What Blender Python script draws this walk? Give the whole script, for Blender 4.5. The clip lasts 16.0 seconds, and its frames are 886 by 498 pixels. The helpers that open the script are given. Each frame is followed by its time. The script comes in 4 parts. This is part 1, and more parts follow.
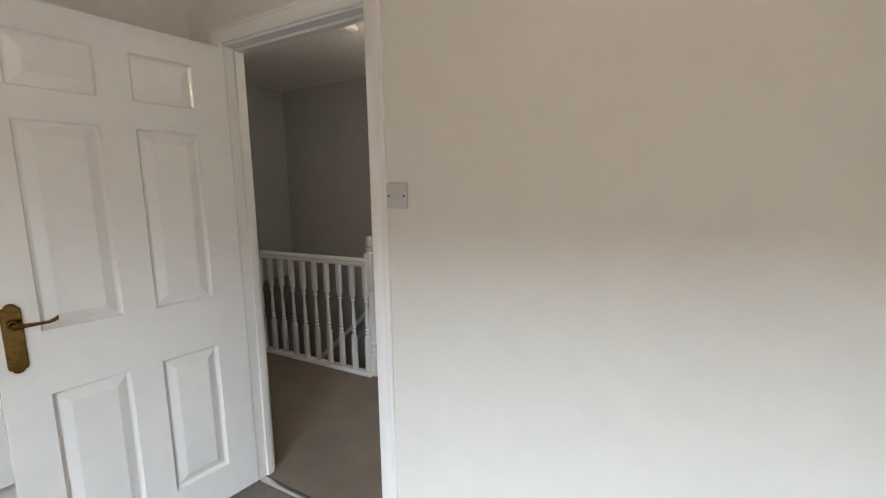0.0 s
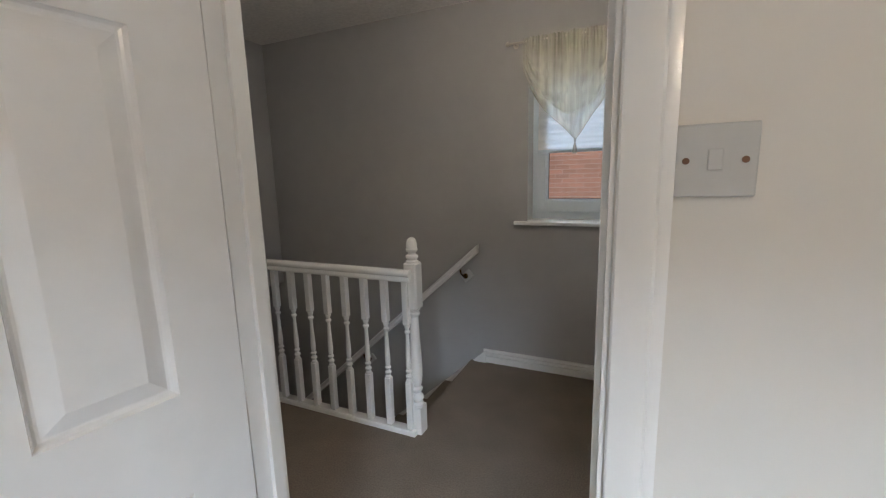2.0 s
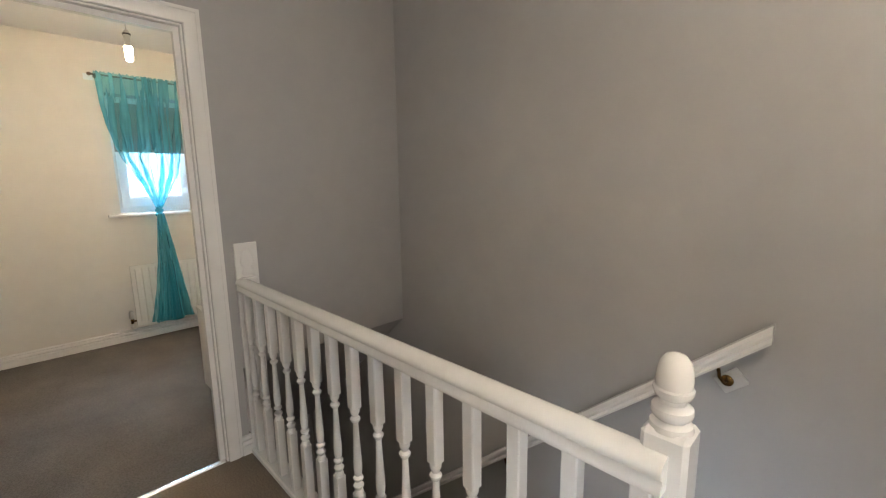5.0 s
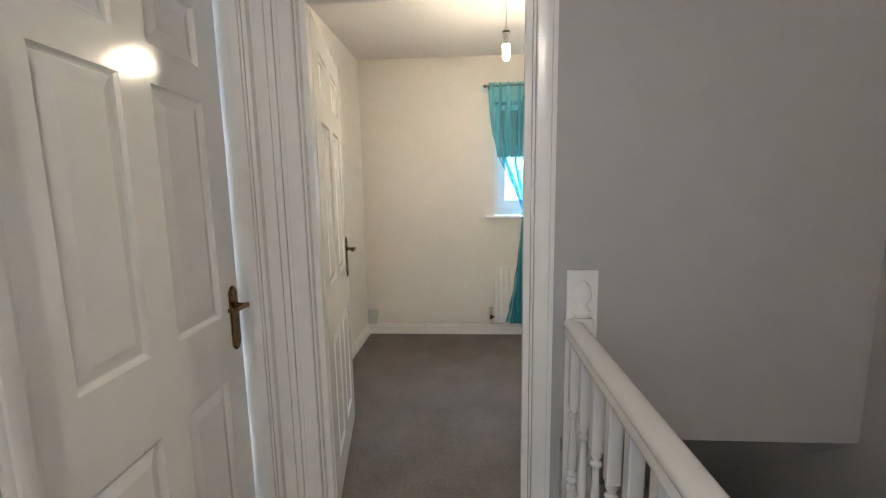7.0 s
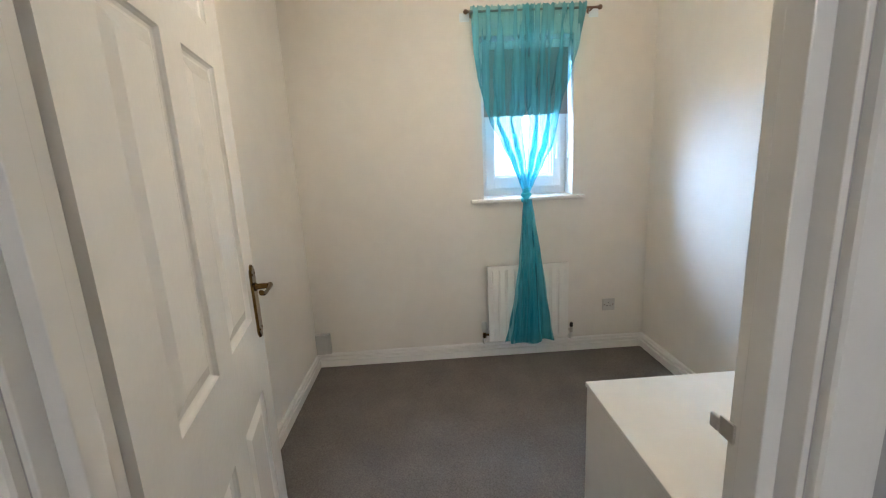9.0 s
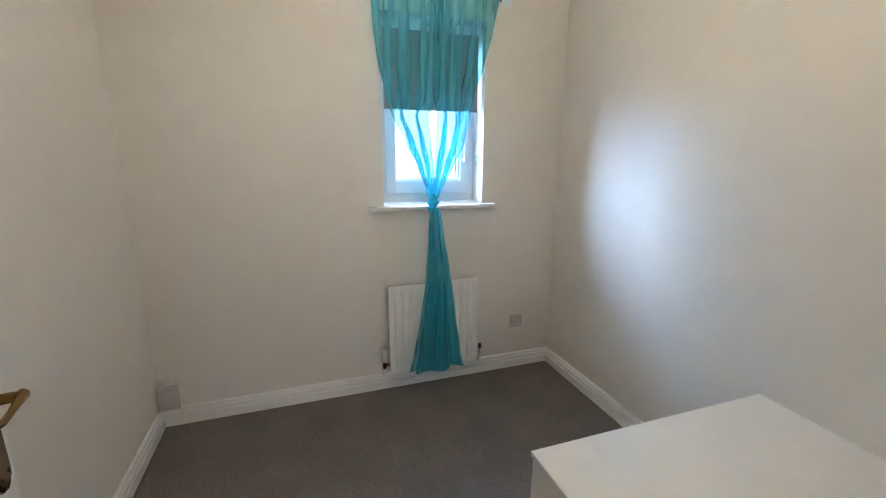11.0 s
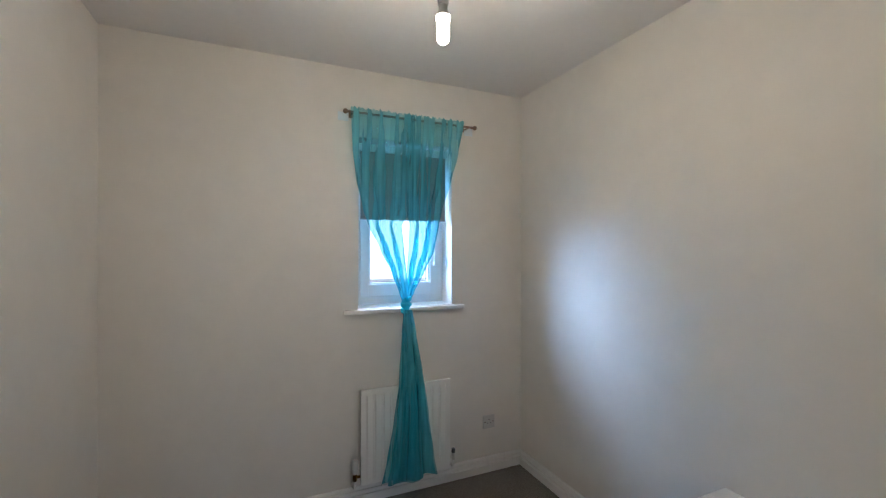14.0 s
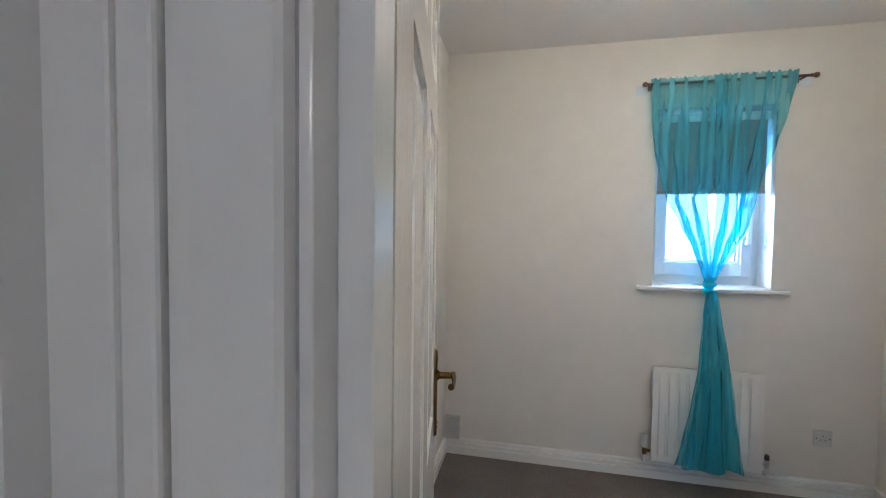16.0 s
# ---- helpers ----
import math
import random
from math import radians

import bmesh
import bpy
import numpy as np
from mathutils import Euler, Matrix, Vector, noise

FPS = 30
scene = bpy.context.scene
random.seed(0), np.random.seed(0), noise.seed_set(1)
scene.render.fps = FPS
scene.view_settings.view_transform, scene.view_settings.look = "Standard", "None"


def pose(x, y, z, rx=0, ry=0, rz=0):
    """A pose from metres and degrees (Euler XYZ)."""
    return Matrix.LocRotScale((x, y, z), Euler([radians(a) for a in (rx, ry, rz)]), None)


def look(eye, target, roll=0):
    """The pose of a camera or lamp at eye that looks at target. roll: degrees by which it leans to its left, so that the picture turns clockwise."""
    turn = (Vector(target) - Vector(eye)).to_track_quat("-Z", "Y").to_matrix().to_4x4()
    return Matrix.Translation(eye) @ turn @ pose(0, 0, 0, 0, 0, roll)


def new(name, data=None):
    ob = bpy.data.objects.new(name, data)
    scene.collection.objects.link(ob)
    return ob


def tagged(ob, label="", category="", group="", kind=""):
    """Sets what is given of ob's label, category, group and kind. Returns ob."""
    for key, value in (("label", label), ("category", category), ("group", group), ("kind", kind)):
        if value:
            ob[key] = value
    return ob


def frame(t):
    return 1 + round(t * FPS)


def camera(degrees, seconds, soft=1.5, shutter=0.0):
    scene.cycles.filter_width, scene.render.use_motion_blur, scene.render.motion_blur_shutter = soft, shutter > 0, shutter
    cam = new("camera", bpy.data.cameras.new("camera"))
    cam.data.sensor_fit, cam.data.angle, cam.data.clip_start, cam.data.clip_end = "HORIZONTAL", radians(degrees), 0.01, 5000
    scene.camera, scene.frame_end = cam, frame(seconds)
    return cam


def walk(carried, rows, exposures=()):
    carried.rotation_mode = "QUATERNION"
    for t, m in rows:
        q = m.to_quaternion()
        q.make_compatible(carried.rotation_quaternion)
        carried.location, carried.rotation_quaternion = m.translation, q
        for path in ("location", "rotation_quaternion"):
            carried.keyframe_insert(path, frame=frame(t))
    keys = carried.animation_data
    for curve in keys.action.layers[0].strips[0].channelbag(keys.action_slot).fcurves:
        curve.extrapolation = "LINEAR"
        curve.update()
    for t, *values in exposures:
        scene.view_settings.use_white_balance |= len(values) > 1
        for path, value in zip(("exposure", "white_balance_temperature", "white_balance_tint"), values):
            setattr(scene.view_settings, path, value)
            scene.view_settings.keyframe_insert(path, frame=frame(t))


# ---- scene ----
cam = camera(93.8, 16.0, 1.2)
PATH = [
    (0, (1.907, -1.187, 1.378), (0.963, 0.555, 1.101), -0.9),
    (0.5, (1.724, -1.087, 1.363), (0.63, 0.565, 1.092), -0.5),
    (1, (1.454, -0.963, 1.349), (0.376, 0.693, 1.041), -0.8),
    (1.5, (1.201, -0.841, 1.349), (0.22, 0.869, 1.017), -1.2),
    (2, (1.005, -0.6, 1.352), (0.181, 1.19, 1.013), -1.5),
    (2.5, (0.809, -0.413, 1.34), (0.262, 1.484, 1.018), -1.9),
    (3, (0.657, -0.225, 1.343), (0.272, 1.711, 1.02), -2.7),
    (3.5, (0.565, 0.006, 1.327), (0.127, 1.93, 0.997), -2.8),
    (4, (0.449, 0.171, 1.328), (-0.209, 2.031, 1.004), -2.5),
    (4.5, (0.289, 0.315, 1.344), (-0.718, 2.014, 1.028), -1.5),
    (5, (0.186, 0.493, 1.342), (-1.216, 1.882, 1.019), -0.9),
    (7.5, (-0.733, 0.829, 1.343), (-2.7, 0.592, 1.069), -1.0),
    (8, (-1.036, 0.787, 1.361), (-3.009, 0.639, 1.066), -1.7),
    (8.5, (-1.292, 0.708, 1.369), (-3.261, 0.619, 1.027), -3.0),
    (9, (-1.513, 0.645, 1.361), (-3.468, 0.721, 0.949), -2.9),
    (11.5, (-1.979, 0.58, 1.414), (-3.79, 1.369, 1.103), 0.7),
    (12, (-1.957, 0.538, 1.434), (-3.757, 1.411, 1.401), 0.6),
    (12.5, (-1.909, 0.549, 1.471), (-3.708, 1.418, 1.554), 0.0),
    (13, (-1.889, 0.549, 1.463), (-3.68, 1.435, 1.543), 0.1),
    (13.5, (-1.877, 0.528, 1.438), (-3.678, 1.396, 1.488), 0.0),
    (14, (-1.863, 0.521, 1.457), (-3.692, 1.328, 1.454), 0.1),
    (14.5, (-1.834, 0.481, 1.428), (-3.713, 1.167, 1.415), 0.2),
    (15, (-1.802, 0.443, 1.434), (-3.755, 0.873, 1.395), 0.5),
    (15.5, (-1.769, 0.404, 1.413), (-3.768, 0.448, 1.356), 0.6),
    (16, (-1.69, 0.362, 1.394), (-3.645, -0.056, 1.313), 0.7),
]
EXPOSURES = [
    (0.0, 0.03, 6450, 10),
    (1.6, 0.12, 6300, 10),
    (2.1, 0.32, 6050, 10),
    (2.6, 0.83, 6000, 10),
    (3.3, 1.12, 5850, 10),
    (4.0, 1.32, 5750, 10),
    (5.0, 1.5, 6400, 11),
    (7.5, 1.55, 5750, 10),
    (9.0, 1.4, 5700, 10),
    (11.5, 1.03, 5500, 11),
    (12.5, 0.69, 5380, 12),
    (14.5, 0.78, 5300, 12),
    (15.5, 0.80, 5250, 12),
    (16.0, 1.15, 5150, 12),
]
walk(cam, [(t, look(*p)) for t, *p in PATH], EXPOSURES)

# ---- world and light ----
world = bpy.data.worlds.new("sky")
scene.world = world
world.use_nodes = True
wn = world.node_tree.nodes
sky = wn.new("ShaderNodeTexSky")
sky.sky_type = 'NISHITA'
sky.sun_disc = False
sky.sun_elevation = radians(38)
sky.sun_rotation = radians(160)
sky.air_density, sky.dust_density = 1.2, 2.5
wn["Background"].inputs["Strength"].default_value = 0.07
world.node_tree.links.new(sky.outputs[0], wn["Background"].inputs[0])

sun = new("sun", bpy.data.lights.new("sun", 'SUN'))
sun.data.energy, sun.data.angle, sun.data.color = 0.9, radians(12), (1.0, 0.95, 0.88)
sun.matrix_world = look((0, 0, 12), (4.1, 11.3, 2.6))


def area_lamp(name, eye, target, w, h, watts, color, spread=180):
    d = bpy.data.lights.new(name, 'AREA')
    d.spread = radians(spread)
    d.shape, d.size, d.size_y, d.energy, d.color = 'RECTANGLE', w, h, watts, color
    ob = new(name, d)
    ob.matrix_world = look(eye, target)
    return ob


def bulb_lamp(name, place, watts, color, radius=0.03):
    d = bpy.data.lights.new(name, 'POINT')
    d.energy, d.color, d.shadow_soft_size = watts, color, radius
    ob = new(name, d)
    ob.location = place
    return ob


DAY = (0.62, 0.80, 1.0)
DAY_SOFT = (0.88, 0.94, 1.0)
area_lamp("daylight_small_bedroom", (-6.4, 1.7, 3.5), (-4.35, 1.33, 1.45), 2.4, 1.3, 190, (0.66, 0.82, 1.0))
area_lamp("daylight_small_bedroom_south", (-5.85, -0.30, 2.2), (-4.30, 1.33, 1.38), 1.5, 1.5, 200, (0.56, 0.76, 1.0))
area_lamp("daylight_landing", (0.60, 3.70, 2.50), (0.66, 1.9, 1.45), 1.2, 1.2, 34, (0.60, 0.80, 1.0))
area_lamp("daylight_main_bedroom", (2.2, -5.4, 3.0), (2.15, -3.5, 1.5), 3.2, 1.4, 1600, (0.76, 0.88, 1.0))
# added fill in the unseen east room, brightens the landing through the half-open door
area_lamp("fill_east_room", (2.97, 0.45, 1.5), (1.0, 0.68, 1.2), 0.66, 0.95, 13, DAY_SOFT)
area_lamp("daylight_back_room", (-0.9, -2.52, 1.5), (-1.2, 0.0, 1.2), 1.0, 1.0, 90, DAY)
BULB = (-3.03, 1.035, 2.205)
LBULB = (0.50, 1.00, 2.20)
bulb_lamp("light_small_bedroom", (BULB[0], BULB[1], BULB[2] - 0.09), 7.2, (1.0, 0.79, 0.52))
bulb_lamp("light_landing", (LBULB[0], LBULB[1], LBULB[2] - 0.09), 9.5, (1.0, 0.86, 0.68))
bulb_lamp("light_main_bedroom", (1.85, -1.66, 2.26), 16.0, (1.0, 0.74, 0.48))


# ---- materials ----
def material(name, color, rough=0.5, metal=0.0, noise_scale=20.0, vary=0.06, bump=0.0, bump_scale=200.0, spec=0.5, blotch=0.0, blotch_scale=1.3):
    """A principled surface with colour variation at two scales and a fine relief."""
    m = bpy.data.materials.new(name)
    m.use_nodes = True
    nt = m.node_tree
    n, l = nt.nodes, nt.links
    b = n["Principled BSDF"]
    b.inputs["Roughness"].default_value = rough
    b.inputs["Metallic"].default_value = metal
    b.inputs["Specular IOR Level"].default_value = spec
    tc = n.new("ShaderNodeTexCoord")
    t1 = n.new("ShaderNodeTexNoise")
    t1.inputs["Scale"].default_value, t1.inputs["Detail"].default_value = noise_scale, 4
    t2 = n.new("ShaderNodeTexNoise")
    t2.inputs["Scale"].default_value, t2.inputs["Detail"].default_value = blotch_scale, 3
    l.new(tc.outputs["Object"], t1.inputs["Vector"])
    l.new(tc.outputs["Object"], t2.inputs["Vector"])
    r1 = n.new("ShaderNodeMapRange")
    r1.inputs["From Min"].default_value, r1.inputs["From Max"].default_value = 0.3, 0.7
    r1.inputs["To Min"].default_value, r1.inputs["To Max"].default_value = 1 - vary, 1 + vary
    l.new(t1.outputs["Fac"], r1.inputs["Value"])
    r2 = n.new("ShaderNodeMapRange")
    r2.inputs["From Min"].default_value, r2.inputs["From Max"].default_value = 0.3, 0.7
    r2.inputs["To Min"].default_value, r2.inputs["To Max"].default_value = 1 - blotch, 1 + blotch
    l.new(t2.outputs["Fac"], r2.inputs["Value"])
    mul = n.new("ShaderNodeMath")
    mul.operation = 'MULTIPLY'
    l.new(r1.outputs[0], mul.inputs[0])
    l.new(r2.outputs[0], mul.inputs[1])
    mix = n.new("ShaderNodeMix")
    mix.data_type, mix.blend_type = 'RGBA', 'MULTIPLY'
    mix.inputs["Factor"].default_value = 1
    mix.inputs["A"].default_value = (*color, 1)
    l.new(mul.outputs[0], mix.inputs["B"])
    l.new(mix.outputs["Result"], b.inputs["Base Color"])
    if bump:
        t3 = n.new("ShaderNodeTexNoise")
        t3.inputs["Scale"].default_value, t3.inputs["Detail"].default_value = bump_scale, 3
        l.new(tc.outputs["Object"], t3.inputs["Vector"])
        bp = n.new("ShaderNodeBump")
        bp.inputs["Strength"].default_value, bp.inputs["Distance"].default_value = bump, 0.004
        l.new(t3.outputs["Fac"], bp.inputs["Height"])
        l.new(bp.outputs[0], b.inputs["Normal"])
    return m


def sheer(name, color, see, thin=0.5, weave=900.0):
    """Thin cloth: part of the light goes straight through, the rest is scattered to both sides."""
    m = bpy.data.materials.new(name)
    m.use_nodes = True
    nt = m.node_tree
    n, l = nt.nodes, nt.links
    n.remove(n["Principled BSDF"])
    out = n["Material Output"]
    tr, df, tl = n.new("ShaderNodeBsdfTransparent"), n.new("ShaderNodeBsdfDiffuse"), n.new("ShaderNodeBsdfTranslucent")
    tr.inputs["Color"].default_value = (*[0.30 + 0.70 * c for c in color], 1)
    df.inputs["Color"].default_value = (*color, 1)
    tl.inputs["Color"].default_value = (*color, 1)
    a, b = n.new("ShaderNodeMixShader"), n.new("ShaderNodeMixShader")
    a.inputs[0].default_value = thin
    l.new(df.outputs[0], a.inputs[1])
    l.new(tl.outputs[0], a.inputs[2])
    tc = n.new("ShaderNodeTexCoord")
    tx = n.new("ShaderNodeTexNoise")
    tx.inputs["Scale"].default_value = 9
    tx.inputs["Detail"].default_value = 3
    mp = n.new("ShaderNodeMapping")
    mp.inputs["Scale"].default_value = (3.0, 3.0, 0.16)
    l.new(tc.outputs["Object"], mp.inputs["Vector"])
    l.new(mp.outputs[0], tx.inputs["Vector"])
    rg = n.new("ShaderNodeMapRange")
    rg.inputs["From Min"].default_value, rg.inputs["From Max"].default_value = 0.3, 0.7
    rg.inputs["To Min"].default_value, rg.inputs["To Max"].default_value = see * 0.72, min(see * 1.25, 0.92)
    l.new(tx.outputs["Fac"], rg.inputs["Value"])
    l.new(rg.outputs[0], b.inputs[0])
    l.new(a.outputs[0], b.inputs[1])
    l.new(tr.outputs[0], b.inputs[2])
    l.new(b.outputs[0], out.inputs["Surface"])
    return m


def carpet_material(name, color):
    return material(name, color, rough=0.95, noise_scale=150, vary=0.24, bump=0.9, bump_scale=420, spec=0.1, blotch=0.11, blotch_scale=4.0)


def glow(name, color, strength):
    m = bpy.data.materials.new(name)
    m.use_nodes = True
    b = m.node_tree.nodes["Principled BSDF"]
    b.inputs["Base Color"].default_value = (0.9, 0.85, 0.75, 1)
    b.inputs["Emission Color"].default_value = (*color, 1)
    b.inputs["Emission Strength"].default_value = strength
    return m


GREY = material("grey_wall_paint", (0.415, 0.406, 0.400), rough=0.27, noise_scale=9, vary=0.02, bump=0.06, bump_scale=130, blotch=0.03)
CREAM = material("cream_wall_paint", (0.705, 0.678, 0.632), rough=0.55, noise_scale=9, vary=0.02, bump=0.06, bump_scale=130, blotch=0.025)
CEIL = material("ceiling_paint", (0.72, 0.70, 0.68), rough=0.85, noise_scale=30, vary=0.012, bump=0.06, bump_scale=60)
ARTEX = material("stippled_ceiling", (0.72, 0.70, 0.68), rough=0.85, noise_scale=40, vary=0.08, bump=0.7, bump_scale=45)
GLOSS = material("white_gloss_paint", (0.79, 0.78, 0.76), rough=0.2, noise_scale=14, vary=0.02, bump=0.05, bump_scale=90, blotch=0.02)
DOORW = material("white_door_paint", (0.82, 0.81, 0.795), rough=0.13, noise_scale=14, vary=0.02, bump=0.10, bump_scale=70, blotch=0.015)
UPVC = material("white_upvc", (0.70, 0.77, 0.82), rough=0.3, noise_scale=20, vary=0.015)
PLASTIC = material("white_plastic", (0.52, 0.52, 0.51), rough=0.35, noise_scale=30, vary=0.02)
GREYPLASTIC = material("grey_plastic", (0.50, 0.50, 0.49), rough=0.45, noise_scale=30, vary=0.03)
DARK = material("dark_slot", (0.03, 0.03, 0.03), rough=0.6)
BRASS = material("aged_brass", (0.19, 0.110, 0.032), rough=0.17, metal=1.0, noise_scale=60, vary=0.25, blotch=0.2, blotch_scale=18)
BRONZE = material("dull_bronze", (0.17, 0.10, 0.07), rough=0.4, metal=0.8, noise_scale=60)
NICKEL = material("brushed_nickel", (0.55, 0.52, 0.47), rough=0.3, metal=1.0, noise_scale=60, vary=0.1)
STEEL = material("steel", (0.6, 0.6, 0.6), rough=0.3, metal=1.0)
CARPET = carpet_material("taupe_carpet", (0.225, 0.187, 0.150))
CARPET_DARK = carpet_material("charcoal_taupe_carpet", (0.182, 0.164, 0.150))
STRIP = material("aluminium_strip", (0.80, 0.80, 0.80), rough=0.22, metal=1.0, noise_scale=80, vary=0.06)
TEAL = sheer("teal_voile", (0.20, 0.64, 0.76), 0.70, 0.34)
TEAL_DENSE = sheer("bunched_teal_voile", (0.15, 0.64, 0.72), 0.45, 0.42)
VOILE = sheer("white_voile", (0.90, 0.88, 0.79), 0.56, 0.20)
PLEAT = sheer("white_pleated_blind_cloth", (0.90, 0.90, 0.90), 0.0, 0.36)
BLIND = material("dark_roller_blind_cloth", (0.24, 0.245, 0.25), rough=0.8, noise_scale=250, vary=0.12)
RADW = material("radiator_enamel", (0.78, 0.77, 0.74), rough=0.25, noise_scale=25, vary=0.015)
BULBGLOW = glow("lit_bulb", (1.0, 0.80, 0.52), 30)
OVERCAST = glow("white_overcast_sky", (0.92, 0.96, 1.0), 0.85)
FACADE_JOINT = material("pink_sand_mortar", (0.54, 0.42, 0.34), rough=0.95, noise_scale=90, vary=0.1, bump=0.4, bump_scale=120)
MORTAR = material("mortar", (0.48, 0.44, 0.40), rough=0.95, noise_scale=90, vary=0.1, bump=0.4, bump_scale=120)


def brick_material():
    m = material("red_brick", (0.42, 0.215, 0.150), rough=0.9, noise_scale=60, vary=0.22, bump=0.5, bump_scale=120, blotch=0.1)
    nt = m.node_tree
    n, l = nt.nodes, nt.links
    inf = n.new("ShaderNodeObjectInfo")
    hs = n.new("ShaderNodeHueSaturation")
    rg = n.new("ShaderNodeMapRange")
    rg.inputs["To Min"].default_value, rg.inputs["To Max"].default_value = 0.82, 1.2
    l.new(inf.outputs["Random"], rg.inputs["Value"])
    l.new(rg.outputs[0], hs.inputs["Value"])
    b = n["Principled BSDF"]
    src = b.inputs["Base Color"].links[0].from_socket
    l.new(src, hs.inputs["Color"])
    l.new(hs.outputs[0], b.inputs["Base Color"])
    return m


BRICK = brick_material()


def glass_material():
    m = bpy.data.materials.new("window_glass")
    m.use_nodes = True
    b = m.node_tree.nodes["Principled BSDF"]
    b.inputs["Base Color"].default_value = (1, 1, 1, 1)
    b.inputs["Roughness"].default_value = 0.0
    b.inputs["IOR"].default_value = 1.45
    b.inputs["Transmission Weight"].default_value = 1.0
    return m


GLASS = glass_material()


# ---- mesh tools ----
def mesh_of(name, bm, mats, smooth=False):
    me = bpy.data.meshes.new(name)
    bmesh.ops.recalc_face_normals(bm, faces=bm.faces[:])
    bm.to_mesh(me)
    bm.free()
    for m in (mats if isinstance(mats, (list, tuple)) else [mats]):
        me.materials.append(m)
    if smooth:
        me.polygons.foreach_set("use_smooth", [True] * len(me.polygons))
        me.set_sharp_from_angle(angle=radians(35))
    return me


def part(name, bm, mat, parent=None, label="", smooth=False):
    ob = new(name, mesh_of(name, bm, mat, smooth))
    if parent is not None:
        ob.parent = parent
    if label:
        ob["label"] = label
    return ob


def empty(name, m=None, **tags):
    ob = new(name)
    ob.empty_display_size = 0.1
    if m is not None:
        ob.matrix_world = m
    return tagged(ob, **tags)


def box(bm, a, b, bevel=0.0, m=None, segments=2):
    made = bmesh.ops.create_cube(bm, size=1)
    vs = made["verts"]
    for v in vs:
        v.co = Vector([(a[i] + b[i]) / 2 + v.co[i] * (b[i] - a[i]) for i in range(3)])
    if bevel:
        es = list({e for v in vs for e in v.link_edges})
        res = bmesh.ops.bevel(bm, geom=es, offset=bevel, segments=segments, affect='EDGES', profile=0.5)
        vs = list({v for f in res["faces"] for v in f.verts} | {v for v in vs if v.is_valid})
    if m is not None:
        bmesh.ops.transform(bm, matrix=m, verts=vs)
    return vs


def lathe(bm, prof, seg=20, m=None, half=False):
    """prof: (radius, z) rows, turned about z."""
    rings = []
    turn = math.pi if half else 2 * math.pi
    count = seg + 1 if half else seg
    for r, z in prof:
        rings.append([bm.verts.new((r * math.cos(turn * i / seg), r * math.sin(turn * i / seg), z)) for i in range(count)])
    for a, b in zip(rings, rings[1:]):
        for i in range(seg):
            j = i + 1 if half else (i + 1) % seg
            bm.faces.new((a[i], a[j], b[j], b[i]))
    if not half:
        bm.faces.new(rings[0][::-1])
        bm.faces.new(rings[-1])
    vs = [v for r in rings for v in r]
    if m is not None:
        bmesh.ops.transform(bm, matrix=m, verts=vs)
    return vs


def sweep(bm, profile, path, up=(0, 0, 1)):
    """A closed profile of (side, height) points, drawn along a path of points."""
    path = [Vector(p) for p in path]
    rings = []
    for i, p in enumerate(path):
        d = (path[min(i + 1, len(path) - 1)] - path[max(i - 1, 0)]).normalized()
        s = d.cross(Vector(up)).normalized()
        u = s.cross(d).normalized()
        rings.append([bm.verts.new(p + s * a + u * b) for a, b in profile])
    k = len(profile)
    for a, b in zip(rings, rings[1:]):
        for i in range(k):
            bm.faces.new((a[i], a[(i + 1) % k], b[(i + 1) % k], b[i]))
    bm.faces.new(rings[0])
    bm.faces.new(rings[-1][::-1])
    return [v for r in rings for v in r]


def circle(r, k=12):
    return [(r * math.cos(2 * math.pi * i / k), r * math.sin(2 * math.pi * i / k)) for i in range(k)]


# ---- structure ----
H = 2.48
E_X, N_Y, W_X, S_Y = 0.99, 2.155, -1.878, 0.09
TW, TN, TS, TE = -4.23, 2.144, -0.158, -1.978


